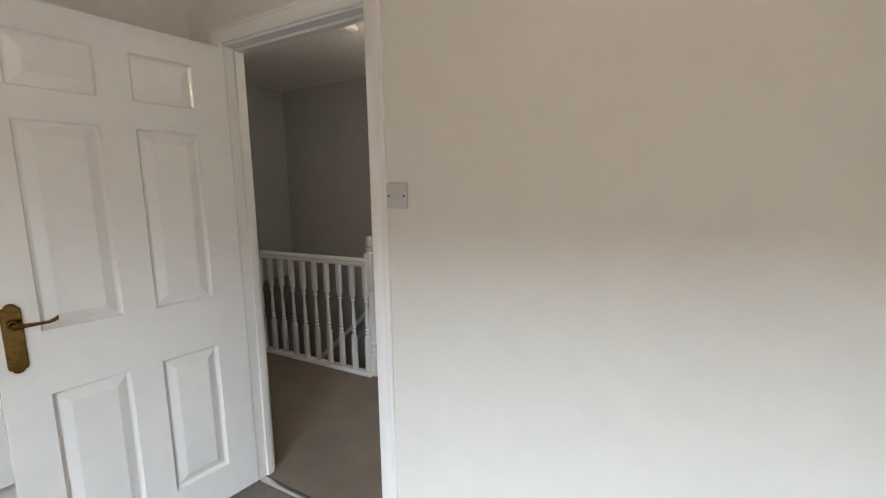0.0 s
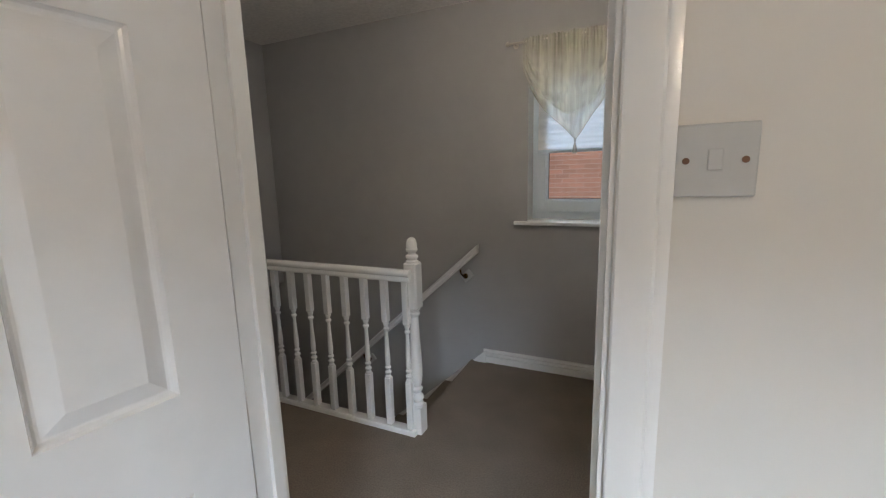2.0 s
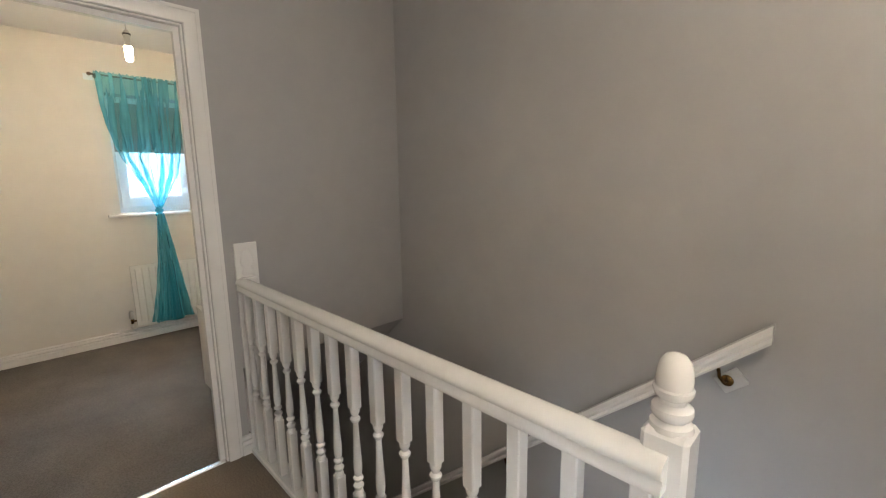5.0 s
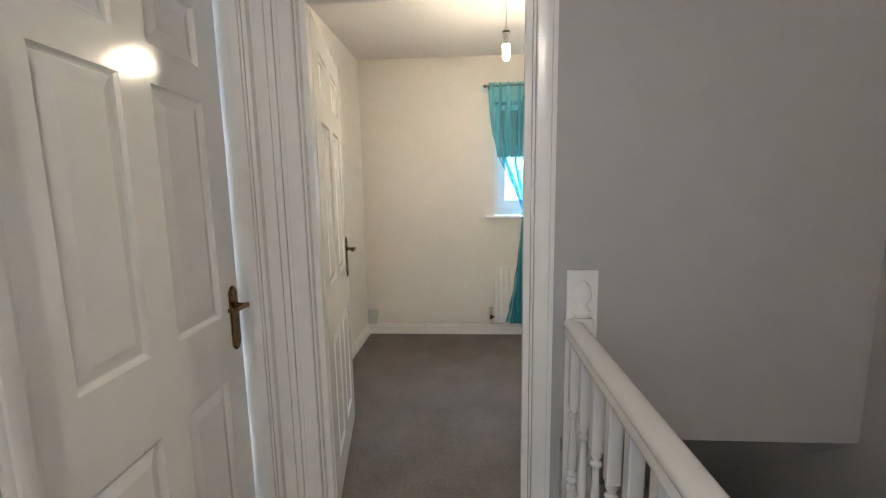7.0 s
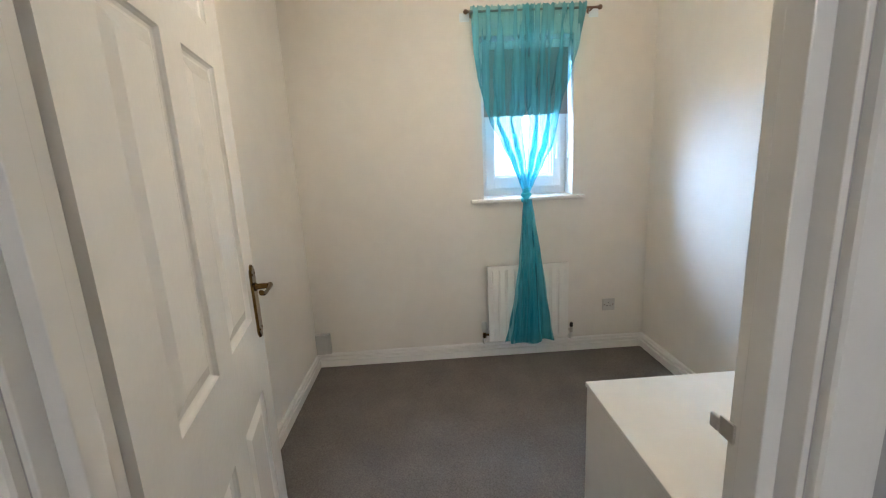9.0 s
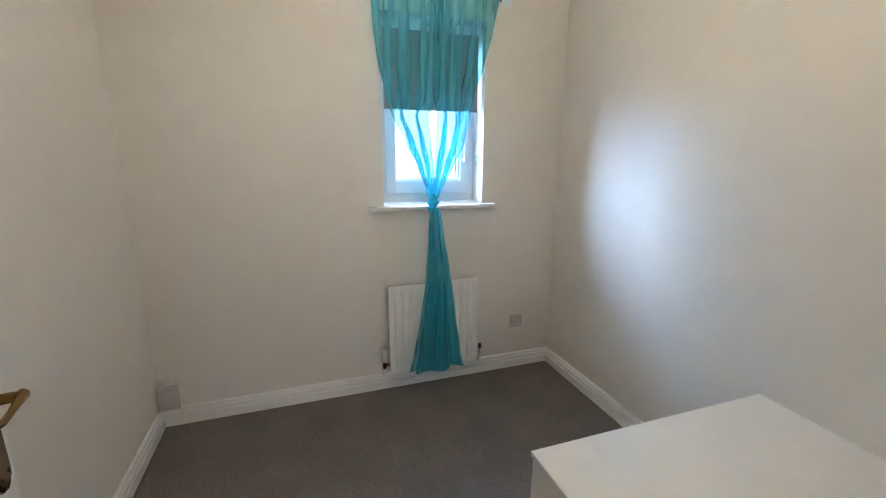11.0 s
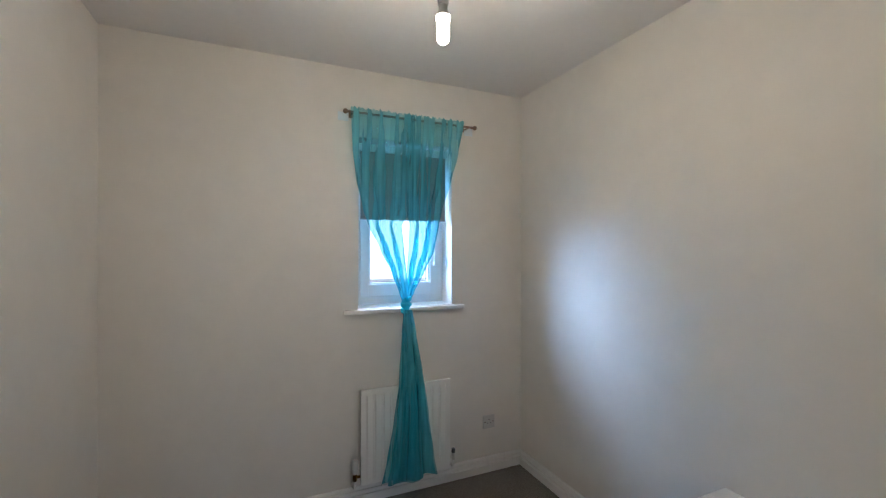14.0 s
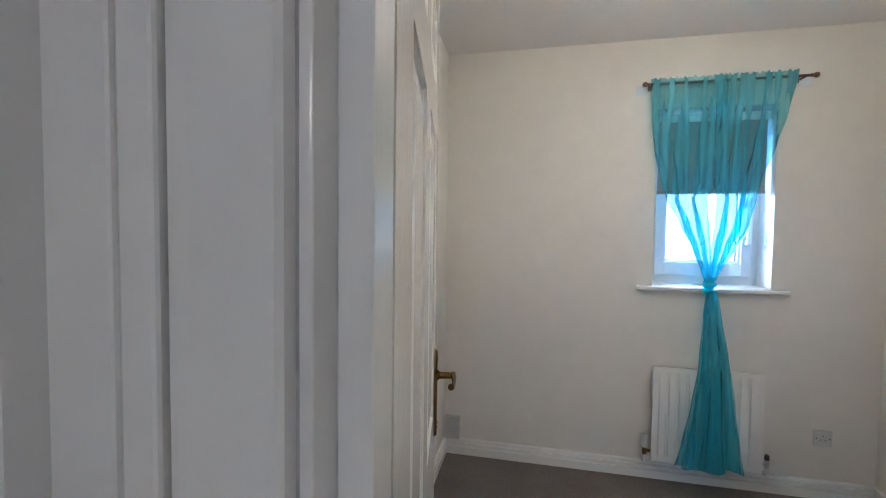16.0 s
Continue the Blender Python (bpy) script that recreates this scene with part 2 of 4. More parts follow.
def wall(name, axis, d0, d1, u0, u1, z0, z1, holes, mats, label):
    """A wall whose thickness runs along axis from d0 to d1, with openings (u, u, z, z) cut through. mats: the face at d0, the face at d1, the reveals."""
    us = sorted({u0, u1, *[h[0] for h in holes], *[h[1] for h in holes]})
    zs = sorted({z0, z1, *[h[2] for h in holes], *[h[3] for h in holes]})
    us = [u for u in us if u0 <= u <= u1]
    zs = [z for z in zs if z0 <= z <= z1]

    def solid(i, j):
        if not (0 <= i < len(us) - 1 and 0 <= j < len(zs) - 1):
            return False
        u, z = (us[i] + us[i + 1]) / 2, (zs[j] + zs[j + 1]) / 2
        return not any(h[0] < u < h[1] and h[2] < z < h[3] for h in holes)

    bm = bmesh.new()
    cache = {}

    def vert(d, u, z):
        key = (d, u, z)
        if key not in cache:
            cache[key] = bm.verts.new((d, u, z) if axis == "x" else (u, d, z))
        return cache[key]

    def quad(pts, k):
        f = bm.faces.new([vert(*p) for p in pts])
        f.material_index = k

    for i in range(len(us) - 1):
        for j in range(len(zs) - 1):
            if not solid(i, j):
                continue
            a, b, c, d = us[i], us[i + 1], zs[j], zs[j + 1]
            quad([(d0, a, c), (d0, b, c), (d0, b, d), (d0, a, d)], 0)
            quad([(d1, a, c), (d1, a, d), (d1, b, d), (d1, b, c)], 1)
            for (di, dj, p, q) in ((-1, 0, (a, c), (a, d)), (1, 0, (b, c), (b, d)), (0, -1, (a, c), (b, c)), (0, 1, (a, d), (b, d))):
                if not solid(i + di, j + dj):
                    quad([(d0, *p), (d0, *q), (d1, *q), (d1, *p)], 2)
    ob = part(name, bm, mats)
    return tagged(ob, label=label, category="wall", kind="structure")


BED = (0.225, 0.980, 0.0, 2.0)
BACK = (-1.838, -1.050, 0.0, 2.0)
SMALL = (0.250, 1.032, 0.0, 2.0)
EASTD = (0.415, 1.195, 0.0, 2.0)
WIN_N = (0.365, 0.955, 1.052, 2.085)
WIN_W = (1.036, 1.624, 1.108, 2.092)

wall("wall_south", "y", 0.0, S_Y, -1.978, 3.3, 0.0, H, [BED, BACK], [CREAM, GREY, GLOSS], "landing partition wall, grey on the landing side and cream on the bedroom side")
wall("wall_west", "x", TE, W_X, -0.26, 1.14, 0.0, H, [SMALL], [CREAM, GREY, GLOSS], "partition wall with the small bedroom doorway, grey paint on the landing side")
wall("wall_stairwell_west", "x", TE, W_X, 1.14, N_Y, 0.45, H, [], [CREAM, GREY, GREY], "grey painted wall above the stairs")
wall("wall_north", "y", N_Y, N_Y + 0.29, -3.3, 1.3, -2.75, H, [WIN_N], [GREY, MORTAR, GLOSS], "grey painted outside wall with the landing window")
wall("wall_east", "x", E_X, E_X + 0.10, S_Y, N_Y, 0.0, H, [EASTD], [GREY, CREAM, GLOSS], "grey painted landing wall with a doorway")
wall("wall_small_bedroom_west", "x", TW - 0.29, TW, -0.45, 2.46, 0.0, H, [WIN_W], [MORTAR, CREAM, GLOSS], "cream painted outside wall with the small bedroom window")
wall("wall_small_bedroom_north_upper", "y", TN, N_Y - 0.003, -2.862, TE, 0.50, H, [], [CREAM, CREAM, CREAM], "cream painted wall above the stair bulkhead")
wall("wall_small_bedroom_north", "y", TN, N_Y - 0.003, TW, -2.862, 0.0, H, [], [CREAM, CREAM, CREAM], "cream painted wall catching daylight from the window")
wall("wall_small_bedroom_south", "y", TS - 0.1, TS, TW, TE, 0.0, H, [], [CREAM, CREAM, CREAM], "cream painted bedroom wall")
# plain walls that close the rooms
wall("wall_main_bedroom_west", "x", -0.09, 0.0, -3.5, 0.0, 0.0, H, [], [CREAM, CREAM, CREAM], "cream painted bedroom wall behind the open door")
wall("wall_main_bedroom_south", "y", -3.6, -3.5, -0.09, 3.3, 0.0, H, [(1.5, 2.9, 0.9, 2.0)], [CREAM, CREAM, GLOSS], "cream painted bedroom wall with a window")
wall("wall_main_bedroom_east", "x", 3.3, 3.4, -3.6, 0.09, 0.0, H, [], [CREAM, CREAM, CREAM], "cream painted bedroom wall")
wall("wall_back_room_west", "x", -2.078, -1.978, -2.6, -0.26, 0.0, H, [], [CREAM, CREAM, CREAM], "white wall of the room behind the closed door")
wall("wall_back_room_south", "y", -2.6, -2.5, -1.978, -0.093, 0.0, H, [(-1.4, -0.4, 1.0, 2.0)], [CREAM, CREAM, GLOSS], "white wall with a window, behind the closed door")
wall("wall_back_room_east", "x", -0.19, -0.093, -2.5, -0.003, 0.0, H, [], [CREAM, CREAM, CREAM], "white wall of the room behind the closed door")
# opening made up to let the added east room lamp in
wall("wall_east_room_east", "x", 2.9, 3.0, S_Y, N_Y, 0.0, H, [(0.12, 0.90, 0.95, 2.0)], [CREAM, CREAM, CREAM], "cream wall of the room beyond the half-open door")
wall("wall_east_room_north", "y", N_Y - 0.05, N_Y - 0.003, 1.09, 2.9, 0.0, H, [], [CREAM, CREAM, CREAM], "cream wall of the room beyond the half-open door")
wall("wall_stair_south", "y", 1.14, 1.235, -3.3, -0.02, -2.75, -0.26, [], [GREY, GREY, GREY], "grey wall along the lower stairs")
wall("wall_stair_end", "x", -3.4, -3.3, 1.14, N_Y, -2.75, -0.30, [], [GREY, GREY, GREY], "grey wall at the foot of the stairs")


def slab(name, a, b, mat, label, category):
    bm = bmesh.new()
    box(bm, a, b)
    return tagged(part(name, bm, mat), label=label, category=category, kind="structure")


slab("floor_landing", (W_X - 0.02, 0.03, -0.26), (E_X + 0.04, 1.14, 0.0), CARPET, "taupe cut-pile carpet on the landing", "floor")
slab("floor_landing_window", (-0.02, 1.14, -0.26), (E_X + 0.04, N_Y, 0.0), CARPET, "taupe carpet in front of the landing window", "floor")
slab("floor_main_bedroom", (-0.092, -3.5, -0.26), (3.3, 0.03, -0.002), CARPET_DARK, "dark grey-brown bedroom carpet", "floor")
slab("floor_small_bedroom", (TW, TS - 0.1, -0.26), (W_X - 0.02, 1.20, -0.002), CARPET_DARK, "dark grey-brown carpet of the small bedroom", "floor")
slab("floor_small_bedroom_far", (TW, 1.20, -0.26), (-2.86, TN, -0.002), CARPET_DARK, "dark grey-brown carpet below the window", "floor")
slab("floor_back_room", (-1.978, -2.5, -0.26), (-0.092, 0.03, -0.001), CARPET, "carpet of the room behind the closed door", "floor")
slab("floor_east_room", (E_X + 0.04, S_Y, -0.26), (3.0, N_Y, -0.001), CARPET, "carpet of the room beyond the half-open door", "floor")
slab("floor_hall", (-3.3, 1.14, -2.75), (1.0, N_Y, -2.52), CARPET, "hall floor at the foot of the stairs", "floor")
slab("ceiling_landing", (W_X, S_Y, H), (E_X, N_Y, H + 0.1), ARTEX, "white stippled landing ceiling", "ceiling")
slab("ceiling_small_bedroom", (TW, TS, H), (TE, TN, H + 0.1), CEIL, "white ceiling of the small bedroom", "ceiling")
slab("ceiling_main_bedroom", (0.0, -3.5, H), (3.3, 0.0, H + 0.1), CEIL, "white bedroom ceiling", "ceiling")
slab("ceiling_back_room", (-1.978, -2.5, H), (-0.19, 0.0, H + 0.1), CEIL, "white ceiling", "ceiling")
slab("ceiling_east_room", (E_X + 0.1, S_Y, H), (2.9, N_Y, H + 0.1), CEIL, "white ceiling", "ceiling")

# sloping soffit over the lower stairs
bm = bmesh.new()
v = [bm.verts.new(p) for p in ((W_X, 1.16, 0.449), (W_X, N_Y, 0.449), (-3.3, N_Y, -0.815), (-3.3, 1.16, -0.815),
                               (TE, 1.16, 0.449), (TE, N_Y, 0.449), (-3.3, N_Y, -0.73), (-3.3, 1.16, -0.73))]
for f in ((0, 3, 2, 1), (4, 5, 6, 7), (0, 1, 5, 4), (1, 2, 6, 5), (2, 3, 7, 6), (3, 0, 4, 7)):
    bm.faces.new([v[i] for i in f])
tagged(part("ceiling_stairs", bm, GREY), label="sloping grey soffit over the lower stairs", category="ceiling", kind="structure")

# ---- joinery profiles ----
SKIRT = [(0.0, 0.0), (0.019, 0.0), (0.019, 0.046), (0.009, 0.049), (0.009, 0.056), (0.019, 0.060), (0.018, 0.073), (0.008, 0.076), (0.008, 0.082), (0.0155, 0.085), (0.012, 0.094), (0.006, 0.098), (0.0, 0.098)]


def skirting(name, a, b, inward, label="white gloss skirting board with two moulded grooves"):
    """From a to b along a wall; inward points into the room."""
    a, b, n = Vector((*a, 0)), Vector((*b, 0)), Vector((*inward, 0))
    bm = bmesh.new()
    ra = [bm.verts.new(a + n * s + Vector((0, 0, z))) for s, z in SKIRT]
    rb = [bm.verts.new(b + n * s + Vector((0, 0, z))) for s, z in SKIRT]
    k = len(SKIRT)
    for i in range(k):
        bm.faces.new((ra[i], ra[(i + 1) % k], rb[(i + 1) % k], rb[i]))
    bm.faces.new(ra)
    bm.faces.new(rb[::-1])
    return tagged(part(name, bm, GLOSS), label=label, category="skirting board", kind="structure")


skirting("baseboard_landing_north", (0.050, N_Y), (E_X, N_Y), (0, -1))
skirting("baseboard_landing_east", (E_X, EASTD[1] + 0.075), (E_X, N_Y - 0.018), (-1, 0))
skirting("baseboard_landing_east_short", (E_X, S_Y), (E_X, EASTD[0] - 0.075), (-1, 0))
skirting("baseboard_landing_south", (BACK[1] + 0.07, S_Y), (BED[0] - 0.07, S_Y), (0, 1))
skirting("baseboard_landing_west", (W_X, SMALL[1] + 0.066), (W_X, 1.148), (1, 0))
skirting("baseboard_small_bedroom_west", (TW, TS), (TW, TN), (1, 0))
skirting("baseboard_small_bedroom_south", (TW + 0.018, TS), (TE, TS), (0, 1))
skirting("baseboard_small_bedroom_north", (TW + 0.018, TN), (-2.873, TN), (0, -1))
skirting("baseboard_main_bedroom_north", (BED[1] + 0.07, 0.0), (3.3, 0.0), (0, -1))
skirting("baseboard_main_bedroom_west", (0.0, -3.5), (0.0, -0.003), (1, 0))

ARCH = [(0.0, 0.0), (0.010, 0.0), (0.0135, 0.003), (0.0150, 0.010), (0.0165, 0.020), (0.0180, 0.028), (0.0185, 0.042), (0.0175, 0.047), (0.0130, 0.051), (0.0125, 0.058), (0.0100, 0.066), (0.0, 0.066)]


def architrave(name, axis, plane, out, u0, u1, top, label="white gloss moulded architrave round a doorway", width=1.0, legs="ab"):
    """Moulding on three sides of an opening, mitred at the corners. out: +1 or -1 along axis."""
    bm = bmesh.new()
    k = len(ARCH)

    def at(u, z, s):
        return bm.verts.new((plane + out * s, u, z) if axis == "x" else (u, plane + out * s, z))

    e = 0.004
    lf = [at(u0 - e - w * width, 0.0, s) for s, w in ARCH]
    lt = [at(u0 - e - w * width, top + e + w * width, s) for s, w in ARCH]
    rt = [at(u1 + e + w * width, top + e + w * width, s) for s, w in ARCH]
    rf = [at(u1 + e + w * width, 0.0, s) for s, w in ARCH]
    for a, b in ((lf, lt), (lt, rt), (rt, rf)):
        for i in range(k):
            bm.faces.new((a[i], a[(i + 1) % k], b[(i + 1) % k], b[i]))
    bm.faces.new(lf)
    bm.faces.new(rf[::-1])
    return tagged(part(name, bm, GLOSS, smooth=True), label=label, category="architrave", kind="structure")


def lining(name, axis, d0, d1, u0, u1, top, stop_from, stop_to, s=0.012):
    """The jambs and head inside an opening, 4 mm proud of the cut, with a door stop."""
    bm = bmesh.new()

    def bx(p, q):
        (a, b), (c, d), (e, f) = p, q[0], q[1]
        if axis == "x":
            box(bm, (a, c, e), (b, d, f), 0.0015)
        else:
            box(bm, (c, a, e), (d, b, f), 0.0015)

    t = 0.006
    bx((d0 - 0.001, d1 + 0.001), ((u0 - 0.002, u0 + t), (0.0, top)))
    bx((d0 - 0.001, d1 + 0.001), ((u1 - t, u1 + 0.002), (0.0, top)))
    bx((d0 - 0.001, d1 + 0.001), ((u0 + t, u1 - t), (top - t, top + 0.002)))
    bx((stop_from, stop_to), ((u0 + t, u0 + t + s), (0.0, top - t)))
    bx((stop_from, stop_to), ((u1 - t - s, u1 - t), (0.0, top - t)))
    bx((stop_from, stop_to), ((u0 + t + s, u1 - t - s), (top - t - s, top - t)))
    return tagged(part(name, bm, GLOSS), label="white gloss door lining with a planted stop", category="door frame", kind="structure")


architrave("trim_main_bedroom_inside", "y", 0.0, -1, BED[0], BED[1], 2.0)
architrave("trim_main_bedroom_landing", "y", S_Y, 1, BED[0], BED[1], 2.0)
architrave("trim_back_room_landing", "y", S_Y, 1, BACK[0], BACK[1], 2.0, width=0.70)
architrave("trim_small_bedroom_landing", "x", W_X, 1, SMALL[0], SMALL[1], 2.0)
architrave("trim_small_bedroom_inside", "x", TE, -1, SMALL[0], SMALL[1], 2.0)
architrave("trim_east_room_landing", "x", E_X, -1, EASTD[0], EASTD[1], 2.0)
lining("trim_lining_main_bedroom", "y", 0.0, S_Y, BED[0], BED[1], 2.0, 0.042, 0.075)
lining("trim_lining_back_room", "y", 0.0, S_Y, BACK[0], BACK[1], 2.0, 0.052, 0.085)
lining("trim_lining_small_bedroom", "x", TE, W_X, SMALL[0], SMALL[1], 2.0, TE + 0.042, TE + 0.075, 0.022)
lining("trim_lining_east_room", "x", E_X, E_X + 0.10, EASTD[0], EASTD[1], 2.0, E_X + 0.02, E_X + 0.055)


def threshold(name, a, b, label):
    bm = bmesh.new()
    sweep(bm, [(-0.017, 0.0), (0.017, 0.0), (0.015, 0.003), (0.006, 0.006), (-0.006, 0.006), (-0.015, 0.003)], [a, b])
    return tagged(part(name, bm, STRIP), label=label, category="threshold strip", kind="structure")


bm = bmesh.new()
box(bm, (W_X - 0.001, S_Y + 0.012, 0.0), (W_X + 0.016, SMALL[0] - 0.098, 2.066), 0.003)
box(bm, (W_X - 0.001, SMALL[0] - 0.096, 0.0), (W_X + 0.016, SMALL[0] - 0.072, 2.066), 0.003)
tagged(part("trim_corner_board", bm, GLOSS), label="white gloss filler boards between two architraves in the corner", category="trim", kind="structure")
threshold("trim_threshold_main_bedroom", (0.235, 0.016, 0.0), (0.970, 0.016, 0.0), "silver threshold strip between two carpets")
threshold("trim_threshold_small_bedroom", (-1.895, 0.280, 0.0), (-1.895, 1.022, 0.0), "silver threshold strip between two carpets")


# ---- doors ----
DW, DH, DT = 0.780, 1.983, 0.036
ROWS_Z = ((0.168, 0.730), (0.946, 1.620), (1.718, 1.886))
COLS_X = ((0.129, 0.342), (0.446, 0.668))


def panel_mesh(bm, x0, x1, z0, z1):
    """A raised and fielded panel seen on both faces, let into the leaf."""
    for side in (1, -1):
        loops = []
        for inset, depth in ((0.0, 0.0), (0.0015, 0.0040), (0.005, 0.0095), (0.010, 0.0123), (0.0145, 0.0126), (0.044, 0.0026), (0.047, 0.0016)):
            y = side * (DT / 2 - depth)
            loops.append([bm.verts.new(p) for p in ((x0 + inset, y, z0 + inset), (x1 - inset, y, z0 + inset), (x1 - inset, y, z1 - inset), (x0 + inset, y, z1 - inset))])
        for a, b in zip(loops, loops[1:]):
            for i in range(4):
                f = (a[i], a[(i + 1) % 4], b[(i + 1) % 4], b[i])
                bm.faces.new(f if side < 0 else f[::-1])
        bm.faces.new(loops[-1] if side < 0 else loops[-1][::-1])


def leaf_mesh():
    bm = bmesh.new()
    xs = [0.0, COLS_X[0][0], COLS_X[0][1], COLS_X[1][0], COLS_X[1][1], DW]
    zs = [0.006, *[z for r in ROWS_Z for z in r], DH]
    cache = {}

    def vert(x, y, z):
        if (x, y, z) not in cache:
            cache[(x, y, z)] = bm.verts.new((x, y, z))
        return cache[(x, y, z)]

    for i in range(5):
        for j in range(len(zs) - 1):
            if i in (1, 3) and j in (1, 3, 5):
                continue
            for y in (-DT / 2, DT / 2):
                bm.faces.new([vert(*p) for p in ((xs[i], y, zs[j]), (xs[i + 1], y, zs[j]), (xs[i + 1], y, zs[j + 1]), (xs[i], y, zs[j + 1]))])
    y0, y1 = -DT / 2, DT / 2
    for j in range(len(zs) - 1):
        for x in (0.0, DW):
            bm.faces.new([vert(*p) for p in ((x, y0, zs[j]), (x, y1, zs[j]), (x, y1, zs[j + 1]), (x, y0, zs[j + 1]))])
    for i in range(5):
        for z in (zs[0], DH):
            bm.faces.new([vert(*p) for p in ((xs[i], y0, z), (xs[i + 1], y0, z), (xs[i + 1], y1, z), (xs[i], y1, z))])
    return bm


def handle_parts(door, side, edge=0.048, zc=0.955):
    """A brass lever on a shaped back plate; side: +1 or -1 along the leaf's thickness. The leaf's free edge is at x = DW."""
    cx, y = DW - edge, side * DT / 2
    w, h = 0.0245, 0.111
    out = []
    for k in range(5):
        a = math.pi * k / 4
        out.append((cx + 0.0155 * math.cos(a), zc + h - 0.010 + 0.012 * math.sin(a)))
    outline = [(cx - w, zc - h + 0.022), (cx - w + 0.003, zc - h + 0.012), *[(x, 2 * zc - z) for x, z in out[::-1]], (cx + w - 0.003, zc - h + 0.012), (cx + w, zc - h + 0.022),
               (cx + w, zc + h - 0.022), (cx + w - 0.003, zc + h - 0.012), *out, (cx - w + 0.003, zc + h - 0.012), (cx - w, zc + h - 0.022)]
    bm = bmesh.new()
    f = [bm.verts.new((x, y, z)) for x, z in outline]
    g = [bm.verts.new((x, y + side * 0.004, z)) for x, z in outline]
    c = [bm.verts.new((cx + (x - cx) * 0.86, y + side * 0.0075, zc + (z - zc) * 0.965)) for x, z in outline]
    k = len(outline)
    for a, b in ((f, g), (g, c)):
        for i in range(k):
            bm.faces.new((a[i], a[(i + 1) % k], b[(i + 1) % k], b[i]))
    bm.faces.new(c)
    bm.faces.new(f[::-1])
    plate = part("handle_plate", bm, BRASS, door, "aged brass back plate with shaped ends")
    bm = bmesh.new()
    zl = zc + 0.045
    lathe(bm, [(0.013, 0.0), (0.013, 0.004), (0.009, 0.008), (0.008, 0.040), (0.009, 0.046)], 16, Matrix.Translation((cx, y + side * 0.006, zl)) @ Euler((radians(-90 * side), 0, 0)).to_matrix().to_4x4())
    pts = [(cx + 0.004, y + side * 0.048, zl), (cx - 0.02, y + side * 0.050, zl + 0.001), (cx - 0.05, y + side * 0.050, zl), (cx - 0.078, y + side * 0.049, zl - 0.001), (cx - 0.092, y + side * 0.046, zl + 0.003), (cx - 0.102, y + side * 0.043, zl + 0.008)]
    radii = (0.0085, 0.0065, 0.0048, 0.0045, 0.0060, 0.0072)
    rings = []
    for p, r in zip(pts, radii):
        rings.append([bm.verts.new((p[0], p[1] + r * math.cos(2 * math.pi * i / 10), p[2] + 1.15 * r * math.sin(2 * math.pi * i / 10))) for i in range(10)])
    for a, b in zip(rings, rings[1:]):
        for i in range(10):
            bm.faces.new((a[i], a[(i + 1) % 10], b[(i + 1) % 10], b[i]))
    bm.faces.new(rings[0])
    bm.faces.new(rings[-1][::-1])
    part("lever", bm, BRASS, plate, "curved brass lever with a flared tip", smooth=True)
    for sx in (-1, 1):
        for sz in (-1, 1):
            bm = bmesh.new()
            lathe(bm, [(0.0038, 0.0), (0.0035, 0.0015), (0.001, 0.0022)], 10, Matrix.Translation((cx + sx * 0.0135, y + side * 0.0072, zc + sz * 0.084)) @ Euler((radians(-90 * side), 0, 0)).to_matrix().to_4x4())
            part("screw", bm, BRASS, plate)


def make_door(name, m, label, sides=(1, -1), hinge_side=1, latch=True, flap=True, edge=0.048, zc=0.955):
    """A six-panel door leaf hinged at its origin, running along x."""
    door = part(name, leaf_mesh(), DOORW)
    tagged(door, label=label, category="door")
    for x0, x1 in COLS_X:
        for z0, z1 in ROWS_Z:
            bm = bmesh.new()
            panel_mesh(bm, x0, x1, z0, z1)
            part("door_panel", bm, DOORW, door)
    for s in sides:
        handle_parts(door, s, edge, zc)
    for z in (0.22, 1.02, 1.78):
        bm = bmesh.new()
        lathe(bm, [(0.005, -0.04), (0.0065, -0.038), (0.0065, 0.038), (0.005, 0.04)], 10, Matrix.Translation((-0.004, hinge_side * (DT / 2 + 0.004), z)))
        if flap:
            box(bm, (-0.0035, hinge_side * DT / 2 - 0.028, z - 0.037), (-0.001, hinge_side * DT / 2 + 0.002, z + 0.037))
        part("hinge", bm, BRASS, door, "small brass butt hinge")
    if latch:
        bm = bmesh.new()
        box(bm, (DW - 0.0005, -0.011, 0.95), (DW + 0.0025, 0.011, 1.05), 0.0008)
        box(bm, (DW, -0.007, 0.985), (DW + 0.010, 0.007, 1.008), 0.003)
        part("latch", bm, STEEL, door, "steel latch plate")
    door.matrix_world = m
    return door


make_door("bedroom_door", pose(0.234, -0.006, 0, 0, 0, -98.4) @ pose(0, -0.018, 0), "white six-panel door standing open into the bedroom, brass lever", hinge_side=-1, zc=0.940)
make_door("back_room_door", pose(-1.056, 0.032, 0, 0, 0, 183.2) @ Matrix.Diagonal((0.986, 1.0, 1.0, 1.0)), "white six-panel door pulled almost shut, brass lever, light in the gap", hinge_side=1, edge=0.040, zc=0.922)
make_door("small_bedroom_door", pose(-1.991, 0.2415, 0, 0, 0, 190.6), "white six-panel door standing open into the small bedroom, brass lever", hinge_side=1, flap=False, zc=0.982)
make_door("half_open_door", pose(1.083, 1.199, 0, 0, 0, -42) @ pose(0, -0.018, 0), "white six-panel door standing half open beside the landing window", hinge_side=1)


